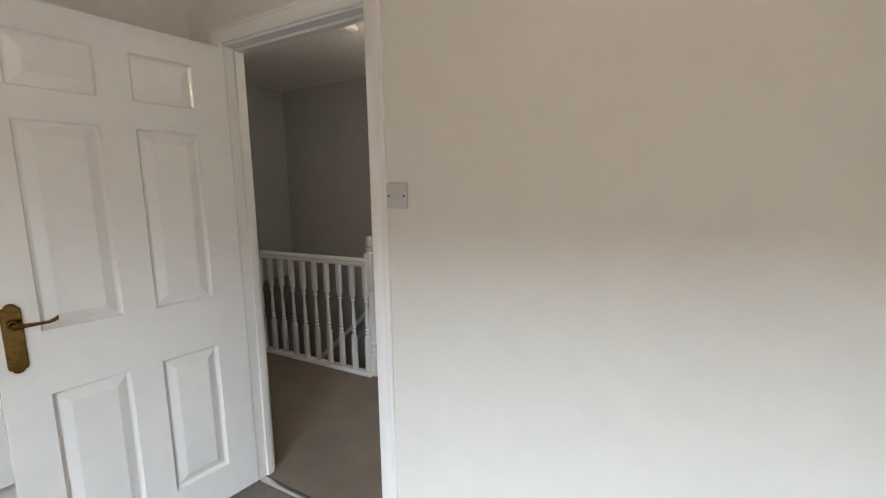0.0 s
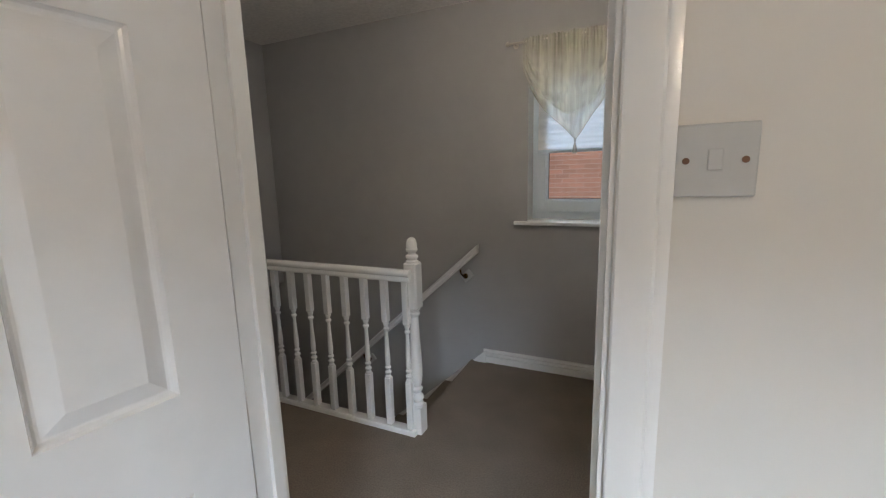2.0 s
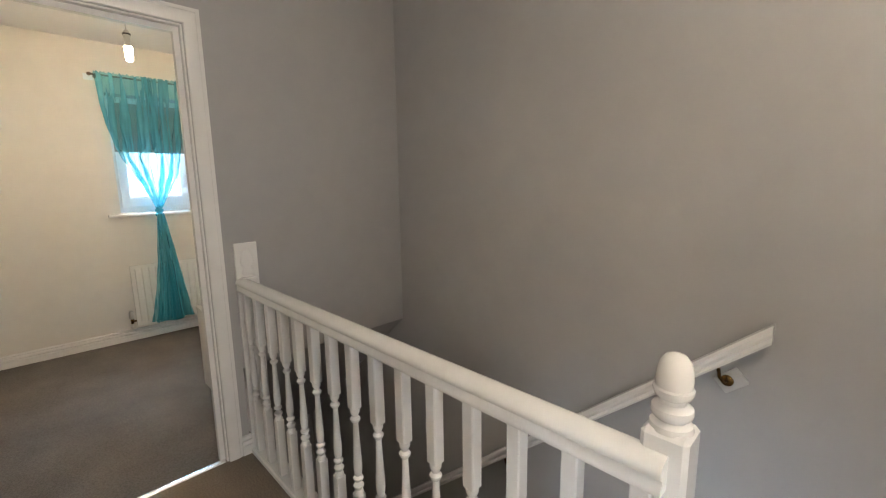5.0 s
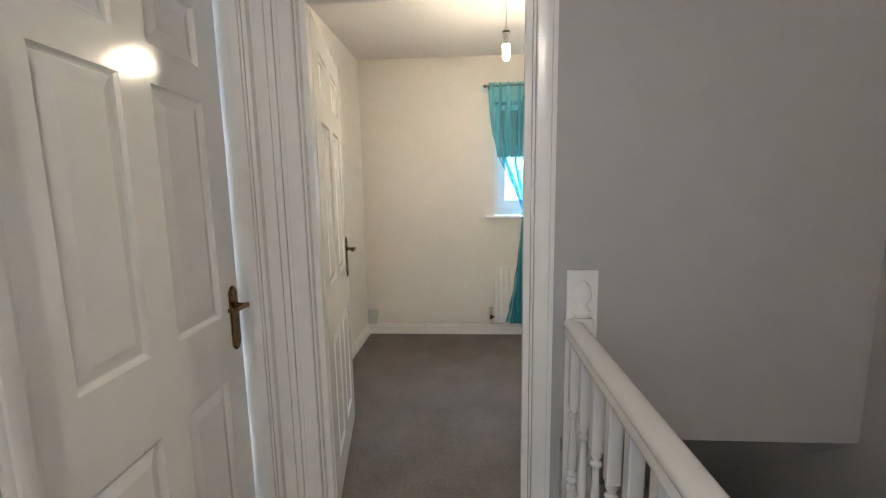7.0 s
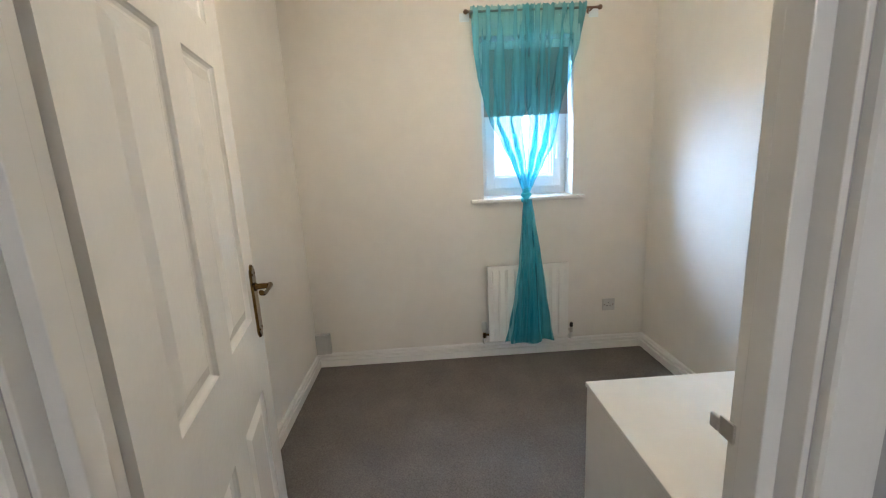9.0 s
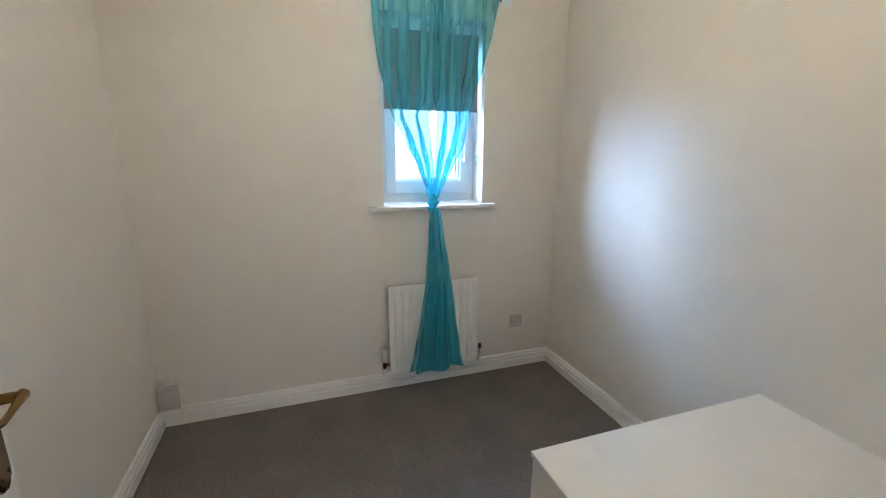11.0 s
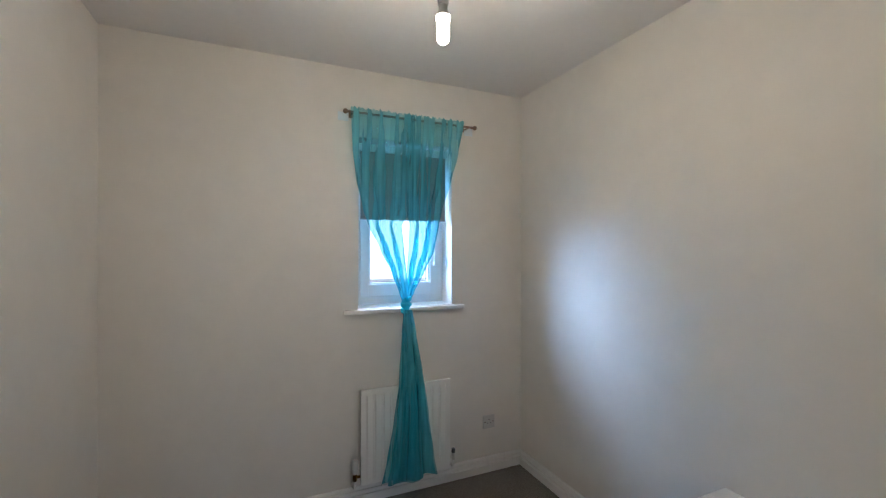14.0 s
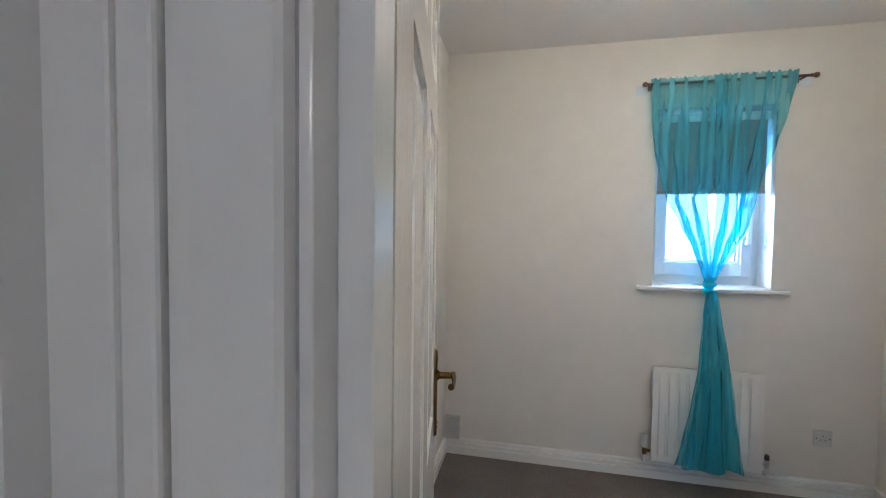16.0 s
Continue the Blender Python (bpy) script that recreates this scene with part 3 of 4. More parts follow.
# ---- unidentified pale surface behind the open bedroom door, built as a panel ----
hb = empty("headboard", pose(0.022, -1.30, 0), label="plain white panel of unidentified kind standing against the bedroom wall", category="headboard")
bm = bmesh.new()
box(bm, (0.0, -0.75, 0.440), (0.024, 0.75, 0.986), 0.002)
part("panel", bm, DOORW, hb)
bm = bmesh.new()
box(bm, (-0.002, -0.755, 0.9865), (0.029, 0.755, 1.004), 0.004)
part("top_rail", bm, DOORW, hb)
# legs made up to carry the panel
for y in (-0.66, 0.66):
    bm = bmesh.new()
    box(bm, (0.002, y - 0.03, -0.002), (0.022, y + 0.03, 0.442), 0.002)
    part("leg", bm, DOORW, hb)


# ---- balustrade ----
RAIL_Y = 1.168
balustrade = empty("balustrade", pose(0, RAIL_Y, 0), label="white painted landing balustrade with turned spindles and acorn newel", category="balustrade")


def baluster_mesh():
    bm = bmesh.new()
    w = 0.0345
    box(bm, (-w / 2, -w / 2, 0.028), (w / 2, w / 2, 0.300), 0.003, segments=1)
    box(bm, (-w / 2, -w / 2, 0.612), (w / 2, w / 2, 0.846), 0.003, segments=1)
    lathe(bm, [(0.0172, 0.298), (0.0168, 0.308), (0.011, 0.316), (0.0175, 0.324), (0.0185, 0.332), (0.012, 0.340), (0.010, 0.346), (0.017, 0.354), (0.0175, 0.360), (0.011, 0.368),
               (0.0135, 0.378), (0.0152, 0.395), (0.0150, 0.420), (0.0128, 0.465), (0.0106, 0.515), (0.0092, 0.560), (0.0165, 0.570), (0.0170, 0.576), (0.0105, 0.584), (0.0110, 0.590), (0.0155, 0.598), (0.0165, 0.606), (0.0172, 0.614)], 14)
    return mesh_of("baluster", bm, GLOSS, smooth=True)


bal = baluster_mesh()
for i in range(15):
    ob = new("baluster", bal)
    ob.parent = balustrade
    ob.location = (-0.0245 - 0.1278 * i, 0, 0)
RAIL_HALF = [(0.028, 0.0), (0.030, 0.004), (0.029, 0.012), (0.024, 0.019), (0.0215, 0.025), (0.0225, 0.028), (0.029, 0.031), (0.0315, 0.037), (0.031, 0.045), (0.026, 0.052), (0.017, 0.057), (0.006, 0.059)]
RAIL = RAIL_HALF + [(-a, b) for a, b in reversed(RAIL_HALF)]
bm = bmesh.new()
sweep(bm, [(a, b + 0.842) for a, b in RAIL], [(W_X + 0.02, 0, 0), (0.010, 0, 0)])
part("handrail", bm, GLOSS, balustrade, smooth=True)
bm = bmesh.new()
sweep(bm, [(-0.030, 0.0), (0.030, 0.0), (0.030, 0.020), (0.026, 0.029), (-0.026, 0.029), (-0.030, 0.020)], [(W_X + 0.02, 0, 0.0), (0.012, 0, 0.0)])
part("base_rail", bm, GLOSS, balustrade)
bm = bmesh.new()
NW = 0.074
box(bm, (-NW / 2, -NW / 2, -0.30), (NW / 2, NW / 2, 0.155), 0.004, segments=1)
box(bm, (-NW / 2, -NW / 2, 0.690), (NW / 2, NW / 2, 0.935), 0.008, segments=1)
lathe(bm, [(0.0370, 0.15), (0.0352, 0.165), (0.0246, 0.176), (0.0326, 0.186), (0.0352, 0.198), (0.0326, 0.21), (0.0229, 0.22), (0.0211, 0.228), (0.0299, 0.24), (0.0317, 0.25), (0.0229, 0.262), (0.0290, 0.285), (0.0334, 0.32), (0.0334, 0.37), (0.0299, 0.45), (0.0255, 0.55), (0.0216, 0.648), (0.0299, 0.66), (0.0317, 0.668), (0.0246, 0.676), (0.0334, 0.686), (0.0361, 0.696)], 20)
part("newel_post", bm, GLOSS, balustrade, smooth=True).location = (0.0, 1.205 - RAIL_Y, 0)
bm = bmesh.new()
lathe(bm, [(0.0344, 0.932), (0.0327, 0.942), (0.0242, 0.949), (0.0310, 0.956), (0.0327, 0.963), (0.0316, 0.97), (0.0205, 0.977), (0.0195, 0.984), (0.0279, 0.99), (0.0312, 0.998), (0.0312, 1.003), (0.0279, 1.006), (0.0284, 1.018), (0.0270, 1.034), (0.0233, 1.048), (0.0158, 1.058), (0.0056, 1.062), (0.0009, 1.0625)], 22)
part("newel_cap", bm, GLOSS, balustrade, "acorn-shaped newel finial", smooth=True).location = (0.0, 1.205 - RAIL_Y, 0)
bm = bmesh.new()
box(bm, (0.0, -0.052, 0.0), (0.016, 0.052, 1.068), 0.002, segments=1)
turn = Euler((0, 0, radians(-90))).to_matrix().to_4x4()
lathe(bm, [(0.034, 0.10), (0.036, 0.16), (0.026, 0.175), (0.036, 0.19), (0.038, 0.205), (0.025, 0.22), (0.034, 0.24), (0.026, 0.26), (0.034, 0.40), (0.030, 0.55), (0.025, 0.64), (0.034, 0.655), (0.036, 0.665), (0.028, 0.675), (0.038, 0.69)], 14, Matrix.Translation((0.015, 0, 0)) @ turn, half=True)
box(bm, (0.012, -0.036, 0.690), (0.046, 0.036, 0.905), 0.006, segments=1)
box(bm, (0.012, -0.036, 0.0), (0.046, 0.036, 0.105), 0.004, segments=1)
lathe(bm, [(0.034, 0.902), (0.022, 0.914), (0.030, 0.924), (0.020, 0.938), (0.018, 0.950), (0.028, 0.962), (0.032, 0.975), (0.030, 0.992), (0.025, 1.012), (0.016, 1.026), (0.001, 1.034)], 14, Matrix.Translation((0.015, 0, 0)) @ Matrix.Diagonal((0.36, 1.0, 1.0, 1.0)) @ turn, half=True)
part("half_newel", bm, GLOSS, balustrade, "half newel with a carved acorn, fixed to the wall", smooth=True).location = (W_X + 0.001, 1.198 - RAIL_Y, 0)

# ---- stairs ----
RISE, GOING = 0.1938, 0.218
stairs = empty("staircase", pose(-0.02, 0, 0), label="carpeted straight staircase going down beside the landing", category="staircase")
for i in range(1, 13):
    bm = bmesh.new()
    x1 = -GOING * (i - 1) + 0.012
    x0 = -GOING * i - 0.012
    box(bm, (x0 - 0.016, 1.236, -RISE * i - 0.06), (x1, N_Y - 0.032, -RISE * i), 0.010)
    part("tread", bm, CARPET, stairs)
    bm = bmesh.new()
    box(bm, (-GOING * (i - 1) - 0.004, 1.236, -RISE * i + 0.001), (-GOING * (i - 1) + 0.008, N_Y - 0.032, -RISE * (i - 1) - 0.03))
    part("riser", bm, CARPET, stairs)
bm = bmesh.new()
box(bm, (-0.034, 1.236, -0.045), (0.02, N_Y - 0.001, 0.0015), 0.012)
part("nosing", bm, CARPET, stairs)
# raking string board on the outside wall
SL = RISE / GOING
bm = bmesh.new()
rows = []
for x in (0.072, -2.75):
    z = 0.094 + (x - 0.072) * SL
    rows.append([bm.verts.new((x, y, z + dz)) for y, dz in ((N_Y - 0.001, 0.0), (N_Y - 0.010, 0.0), (N_Y - 0.024, -0.006), (N_Y - 0.028, -0.018), (N_Y - 0.030, -0.020), (N_Y - 0.030, -0.36), (N_Y - 0.001, -0.36))])
for i in range(7):
    bm.faces.new((rows[0][i], rows[0][(i + 1) % 7], rows[1][(i + 1) % 7], rows[1][i]))
bm.faces.new(rows[0])
bm.faces.new(rows[1][::-1])
tagged(part("trim_stair_string", bm, GLOSS), label="white gloss raking string board on the stair wall", category="stair string", kind="structure")
slab("trim_landing_edge", (-1.86, 1.142, -0.27), (-0.04, 1.232, -0.001), GLOSS, "white painted landing edge under the balustrade", "trim")

# ---- wall handrail ----
hr = empty("wall_handrail", pose(0.035, 2.085, 0.888), label="white moulded handrail on brass brackets down the stair wall", category="handrail")
bm = bmesh.new()
prof = [(-0.020, -0.062), (0.020, -0.062), (0.022, -0.052), (0.016, -0.040), (0.026, -0.026), (0.027, -0.012), (0.018, 0.0), (-0.018, 0.0), (-0.027, -0.012), (-0.026, -0.026), (-0.016, -0.040), (-0.022, -0.052)]
ra, rb = [], []
for s, z in prof:
    ra.append(bm.verts.new((0.0, s, z)))
    rb.append(bm.verts.new((-2.7, s, z - 2.7 * SL)))
for i in range(len(prof)):
    j = (i + 1) % len(prof)
    bm.faces.new((ra[i], ra[j], rb[j], rb[i]))
bm.faces.new(ra)
bm.faces.new(rb[::-1])
part("rail", bm, GLOSS, hr)
for x in (-0.135, -1.02, -1.95):
    z = x * SL
    bm = bmesh.new()
    tilt = Euler((0, radians(-41.6), 0)).to_matrix().to_4x4()
    box(bm, (-0.042, 0.052, -0.030), (0.042, 0.069, 0.030), 0.003, Matrix.Translation((x + 0.03, 0, z - 0.125)) @ tilt)
    # white plate; the grey colour carries the shadow lying on it
    block = part("bracket_block", bm, GREYPLASTIC, hr, "white backing block, its shadow put into a grey colour")
    bm = bmesh.new()
    lathe(bm, [(0.020, 0.0), (0.020, 0.003), (0.012, 0.007), (0.002, 0.008)], 16, Matrix.Translation((x + 0.02, 0.052, z - 0.125)) @ Euler((radians(90), 0, 0)).to_matrix().to_4x4())
    sweep(bm, circle(0.006, 8), [(x + 0.02, 0.046, z - 0.125), (x + 0.015, 0.020, z - 0.120), (x + 0.005, 0.004, z - 0.100), (x, 0.0, z - 0.068)], up=(1, 0, 0))
    part("bracket_arm", bm, BRASS, block, "brass handrail bracket", smooth=True)


# ---- windows ----
def window(name, axis, face, out, u0, u1, z0, z1, label):
    """A casement in the opening of an outside wall: outer frame, sash, beads, glass, handle and board. face: the room side of the wall; out: +1 or -1."""
    w = empty(name, label=label, category="window", kind="structure")

    def put(bm, pa, pb, bev=0.003):
        (u, v), (d, e), (z, y) = pa, pb[0], pb[1]
        d, e = sorted((face + out * d, face + out * e))
        if axis == "y":
            box(bm, (u, d, z), (v, e, y), bev)
        else:
            box(bm, (d, u, z), (e, v, y), bev)

    def ring(nm, a, b, c, d, depth, width, mat=UPVC, bottom=None):
        bm = bmesh.new()
        bt = bottom or width
        put(bm, (a, a + width), (depth, (c, d)))
        put(bm, (b - width, b), (depth, (c, d)))
        put(bm, (a + width - 0.001, b - width + 0.001), (depth, (c, c + bt)))
        put(bm, (a + width - 0.001, b - width + 0.001), (depth, (d - width, d)))
        return part(nm, bm, mat, w)

    ring("window_frame", u0, u1, z0, z1, (0.150, 0.215), 0.044, bottom=0.055)
    ring("sash", u0 + 0.040, u1 - 0.040, z0 + 0.051, z1 - 0.040, (0.128, 0.205), 0.052, bottom=0.076)
    ring("bead", u0 + 0.090, u1 - 0.090, z0 + 0.122, z1 - 0.090, (0.142, 0.178), 0.014)
    ring("gasket", u0 + 0.1035, u1 - 0.1035, z0 + 0.1355, z1 - 0.1035, (0.164, 0.182), 0.004, DARK)
    bm = bmesh.new()
    put(bm, (u0 + 0.100, u1 - 0.100), ((0.180, 0.186), (z0 + 0.132, z1 - 0.100)), 0)
    g = part("pane", bm, GLASS, w)
    g.visible_shadow = False
    bm = bmesh.new()
    put(bm, (u0 - 0.086, min(u1 + 0.074, E_X - 0.002) if axis == "y" else u1 + 0.074), ((-0.040, 0.0), (z0 - 0.026, z0 - 0.001)), 0.006)
    put(bm, (u0 + 0.001, u1 - 0.001), ((-0.01, 0.152), (z0 - 0.022, z0 + 0.003)), 0.002)
    part("window_sill", bm, GLOSS, w, "white gloss window board")
    if axis == "y":
        return w
    bm = bmesh.new()
    hu = u1 - 0.068
    put(bm, (hu - 0.012, hu + 0.012), ((0.128, 0.141), (z0 + 0.22, z0 + 0.29)), 0.003)
    put(bm, (hu - 0.008, hu + 0.008), ((0.106, 0.129), (z0 + 0.235, z0 + 0.26)), 0.003)
    put(bm, (hu - 0.009, hu + 0.009), ((0.098, 0.110), (z0 + 0.235, z0 + 0.34)), 0.004)
    part("window_handle", bm, UPVC, w)
    return w


window("window_1", "y", N_Y, 1, *WIN_N, "white plastic casement window on the landing, brick wall outside")
window("window_2", "x", TW, -1, *WIN_W, "white plastic casement window of the small bedroom")

# the neighbouring brick house outside the landing window
NB_Y = 6.6
nb = slab("facade", (-5.0, NB_Y, -3.0), (7.0, NB_Y + 0.25, 5.6), FACADE_JOINT, "red brick side wall of the neighbouring house", "house wall")
bl, bh = 0.215, 0.065
bm = bmesh.new()
box(bm, (-bl / 2, -0.002, -bh / 2), (bl / 2, 0.012, bh / 2), 0.001, segments=1)
brick_mesh = mesh_of("brick", bm, BRICK)
rest_v, rest_f = [], []
for r in range(84):
    z = -0.85 + r * 0.075
    for c in range(50):
        x = -4.7 + c * 0.225 + (0.1125 if r % 2 else 0.0)
        if -0.65 < x < 2.5 and 0.70 < z < 2.15:
            ob = new("brick", brick_mesh)
            ob.parent = nb
            ob.location = (x, NB_Y - 0.004, z)
        else:
            k = len(rest_v)
            y0, y1 = NB_Y - 0.010, NB_Y + 0.01
            rest_v += [(x + a * bl / 2, y, z + b * bh / 2) for y in (y0, y1) for a, b in ((-1, -1), (1, -1), (1, 1), (-1, 1))]
            rest_f += [(k, k + 1, k + 2, k + 3), (k, k + 4, k + 5, k + 1), (k + 1, k + 5, k + 6, k + 2), (k + 2, k + 6, k + 7, k + 3), (k + 3, k + 7, k + 4, k)]
me = bpy.data.meshes.new("brickwork")
me.from_pydata(rest_v, [], rest_f)
me.materials.append(BRICK)
ob = new("brickwork", me)
ob.parent = nb
tagged(ob, kind="stuff")
bm = bmesh.new()
box(bm, (-58.4, -45.0, -2.9), (-58.0, 45.0, 30.0))
tagged(part("backdrop", bm, OVERCAST), label="plain white overcast sky beyond the bedroom window", category="sky", kind="structure")
slab("ground", (-60, -60, -2.95), (60, 60, -2.80), MORTAR, "pale paved ground between the houses", "ground")

# ---- stair bulkhead in the small bedroom ----
bulk = empty("stair_bulkhead", pose(-2.43, 1.7, 0), label="white painted boxed-in stair bulkhead with a flat top", category="bulkhead")
bm = bmesh.new()
box(bm, (-2.873 + 2.43, 1.194 - 1.7, 0.530), (TE + 2.43, TN - 1.7, 0.549), 0.003)
part("top_board", bm, GLOSS, bulk)
bm = bmesh.new()
box(bm, (-2.868 + 2.43, 1.199 - 1.7, -0.002), (TE + 2.43, 1.216 - 1.7, 0.5305), 0.002)
part("side_board", bm, GLOSS, bulk)
bm = bmesh.new()
box(bm, (-2.868 + 2.43, 1.2165 - 1.7, -0.002), (-2.851 + 2.43, TN - 1.7, 0.5305), 0.002)
part("end_board", bm, GLOSS, bulk)


# ---- curtains, rods and blinds ----
def rod(name, a, b, out, mat, label):
    """A thin rod with ball ends on two brackets; out points from the rod to the wall."""
    a, b, out = Vector(a), Vector(b), Vector(out)
    d = (b - a).normalized()
    mid = (a + b) / 2
    top = empty(name, Matrix.Translation(mid), label=label, category="curtain rod")
    bm = bmesh.new()
    sweep(bm, circle(0.0065, 10), [a - mid, b - mid])
    part("pole", bm, mat, top, smooth=True)
    for p, s in ((a - mid, -1), (b - mid, 1)):
        bm = bmesh.new()
        rot = (d * s).to_track_quat('Z', 'Y').to_matrix().to_4x4()
        lathe(bm, [(0.007, -0.006), (0.010, -0.003), (0.007, 0.001), (0.006, 0.004), (0.012, 0.010), (0.0145, 0.018), (0.012, 0.026), (0.005, 0.031), (0.001, 0.032)], 14, Matrix.Translation(p) @ rot)
        part("finial", bm, mat, top, smooth=True)
        bm = bmesh.new()
        q = p - d * s * 0.022
        sweep(bm, circle(0.005, 8), [q, q + out * 0.97])
        rot2 = out.normalized().to_track_quat('Z', 'Y').to_matrix().to_4x4()
        lathe(bm, [(0.016, -0.004), (0.018, 0.0)], 14, Matrix.Translation(q + out) @ rot2)
        part("bracket", bm, mat, top, smooth=True)
    return top


bedroom_rod = rod("curtain_rod", (-4.165, 0.968, 2.212), (-4.165, 1.735, 2.212), (-0.064, 0, 0), BRONZE, "thin metal curtain rod with ball ends above the bedroom window")
rod("curtain_rod", (0.262, 2.095, 2.160), (0.972, 2.095, 2.160), (0, 0.059, 0), NICKEL, "thin metal curtain rod with ball ends above the landing window")


for y in (0.948, 1.738):
    bm = bmesh.new()
    box(bm, (-0.064, y - 1.3515 - 0.030, -0.036), (-0.058, y - 1.3515 + 0.030, 0.012), 0.002)
    part("wall_plate", bm, UPVC, bedroom_rod, "small white wall plate")


def lerp_rows(rows, z):
    for (za, *a), (zb, *b) in zip(rows, rows[1:]):
        if za >= z >= zb:
            t = (za - z) / (za - zb)
            t = t * t * (3 - 2 * t) * 0.5 + t * 0.5
            return [p + (q - p) * t for p, q in zip(a, b)]
    return rows[-1][1:]


def teal_curtain():
    """One voile panel gathered on the rod, tied in a knot at sill height, flaring below."""
    top = empty("voile_curtain", pose(-4.165, 1.31, 0), label="sheer teal voile curtain on a rod, tied in a knot", category="curtain")
    # two widths of voile, each from its outer edge to the slit in the middle: z, outer edge, inner edge, fold depth
    halves = ([(2.235, -0.335, 0.040, 0.004), (2.02, -0.322, 0.045, 0.012), (1.86, -0.303, 0.040, 0.016), (1.68, -0.262, 0.030, 0.020), (1.59, -0.232, -0.034, 0.022), (1.45, -0.160, -0.026, 0.026), (1.32, -0.095, -0.014, 0.026), (1.20, -0.050, -0.004, 0.022), (1.150, -0.032, 0.004, 0.018)],
              [(2.235, 0.355, -0.015, 0.004), (2.02, 0.318, -0.010, 0.012), (1.86, 0.275, -0.004, 0.016), (1.68, 0.214, -0.004, 0.020), (1.59, 0.190, 0.016, 0.022), (1.45, 0.155, 0.010, 0.026), (1.32, 0.092, 0.000, 0.026), (1.20, 0.036, -0.010, 0.022), (1.150, 0.014, -0.018, 0.018)])
    rnd = random.Random(5)
    ph = [rnd.uniform(0, 6.28) for _ in range(12)]
    cols, steps = 150, 64
    for h, rows in enumerate(halves):
        bm = bmesh.new()
        grid = []
        p0, p1, p2 = ph[3 * h:3 * h + 3]
        for i in range(steps + 1):
            f = i / steps
            z = 2.235 + (1.150 - 2.235) * f
            xo, xi, dep = lerp_rows(rows, z)
            pull = max(0.0, min(1.0, (2.0 - z) / 0.7))
            line = []
            for j in range(cols + 1):
                q = j / cols
                # the cloth is drawn together along its outer edge as it nears the knot
                e = q ** (1.0 + 0.25 * pull)
                calm = min(1.0, 8 * q) * min(1.0, 8 * (1 - q))
                amp = (0.005 + 0.016 * pull) * min(1.0, abs(xi - xo) / 0.12) * calm
                x = xo + (xi - xo) * e + amp * (1.25 * math.sin(16 * q + p0 + 0.8 * f) + 0.55 * math.sin(37 * q + p1 - 0.6 * f)) + 0.0012 * calm * (1 - f) * math.sin(97 * q + p2)
                y = dep * 0.5 * (math.cos(16 * q + p0 + 0.8 * f) + 0.5 * math.cos(37 * q + p1 - 0.6 * f)) + (0.004 if h else -0.004) * (1 - f) + 0.019 * math.exp(-((f * 5) ** 2))
                zz = z + (0.004 * math.sin(61 * q + p2) + 0.004 * math.sin(113 * q) if i < 2 else 0.0)
                line.append(bm.verts.new((y, x, zz)))
            grid.append(line)
        for a, b in zip(grid, grid[1:]):
            for j in range(cols):
                bm.faces.new((a[j], a[j + 1], b[j + 1], b[j]))
        part("upper_cloth", bm, TEAL, top, smooth=True)
    rows = [(1.10, -0.010, 0.024, 0.020), (0.98, -0.010, 0.038, 0.026), (0.75, -0.008, 0.062, 0.034), (0.50, -0.006, 0.092, 0.040), (0.28, -0.008, 0.124, 0.036), (0.15, -0.010, 0.150, 0.030)]
    for shift, wide, tail, mat in ((0.0, 1.0, 0.0, TEAL_DENSE), (-0.016, 1.16, 0.012, TEAL)):
        bm = bmesh.new()
        grid = []
        for i in range(49):
            f = i / 48
            z = 1.10 + (0.17 - 1.10) * f
            c, hw, dep = lerp_rows(rows, z)
            line = []
            for j in range(cols + 1):
                s = 2 * j / cols - 1
                x = c + shift * f + hw * wide * s + 0.16 * hw * math.sin(11 * s + ph[1]) * (1 - s * s) + 0.05 * hw * math.sin(23 * s + ph[5])
                fold = math.sin(9 * s + ph[2] + 0.6 * f) + 0.6 * math.sin(17 * s + ph[4] + 1.0 * f) + 0.25 * math.sin(41 * s + ph[0])
                y = 0.020 + tail + 0.075 * min(1.0, 2.2 * f) + dep * 0.42 * fold * (0.5 + 0.5 * f)
                zz = z - (0.020 * (1 - abs(s)) + 0.004 * math.sin(7 * s)) * f * f
                line.append(bm.verts.new((y, x, zz)))
            grid.append(line)
        for a, b in zip(grid, grid[1:]):
            for j in range(cols):
                bm.faces.new((a[j], a[j + 1], b[j + 1], b[j]))
        part("lower_cloth", bm, mat, top, smooth=True)
    bm = bmesh.new()
    pts = []
    for i in range(25):
        a = 2 * math.pi * i / 12
        pts.append((0.006 + 0.022 * math.cos(a), -0.010 + 0.020 * math.sin(a), 1.165 - 0.075 * i / 24 + 0.010 * math.sin(a)))
    sweep(bm, circle(0.014, 8), pts, up=(0.3, 0.2, 1))
    lathe(bm, [(0.016, 1.10), (0.024, 1.118), (0.026, 1.135), (0.022, 1.152), (0.018, 1.168)], 14, Matrix.Translation((0.004, -0.010, -0.002)))
    for v in bm.verts:
        v.co += v.co.normalized() * 0.003 * math.sin(90 * v.co.z + 60 * v.co.y)
    part("knot", bm, TEAL_DENSE, top, "tight knot in the teal voile", smooth=True)
    return top


teal_curtain()


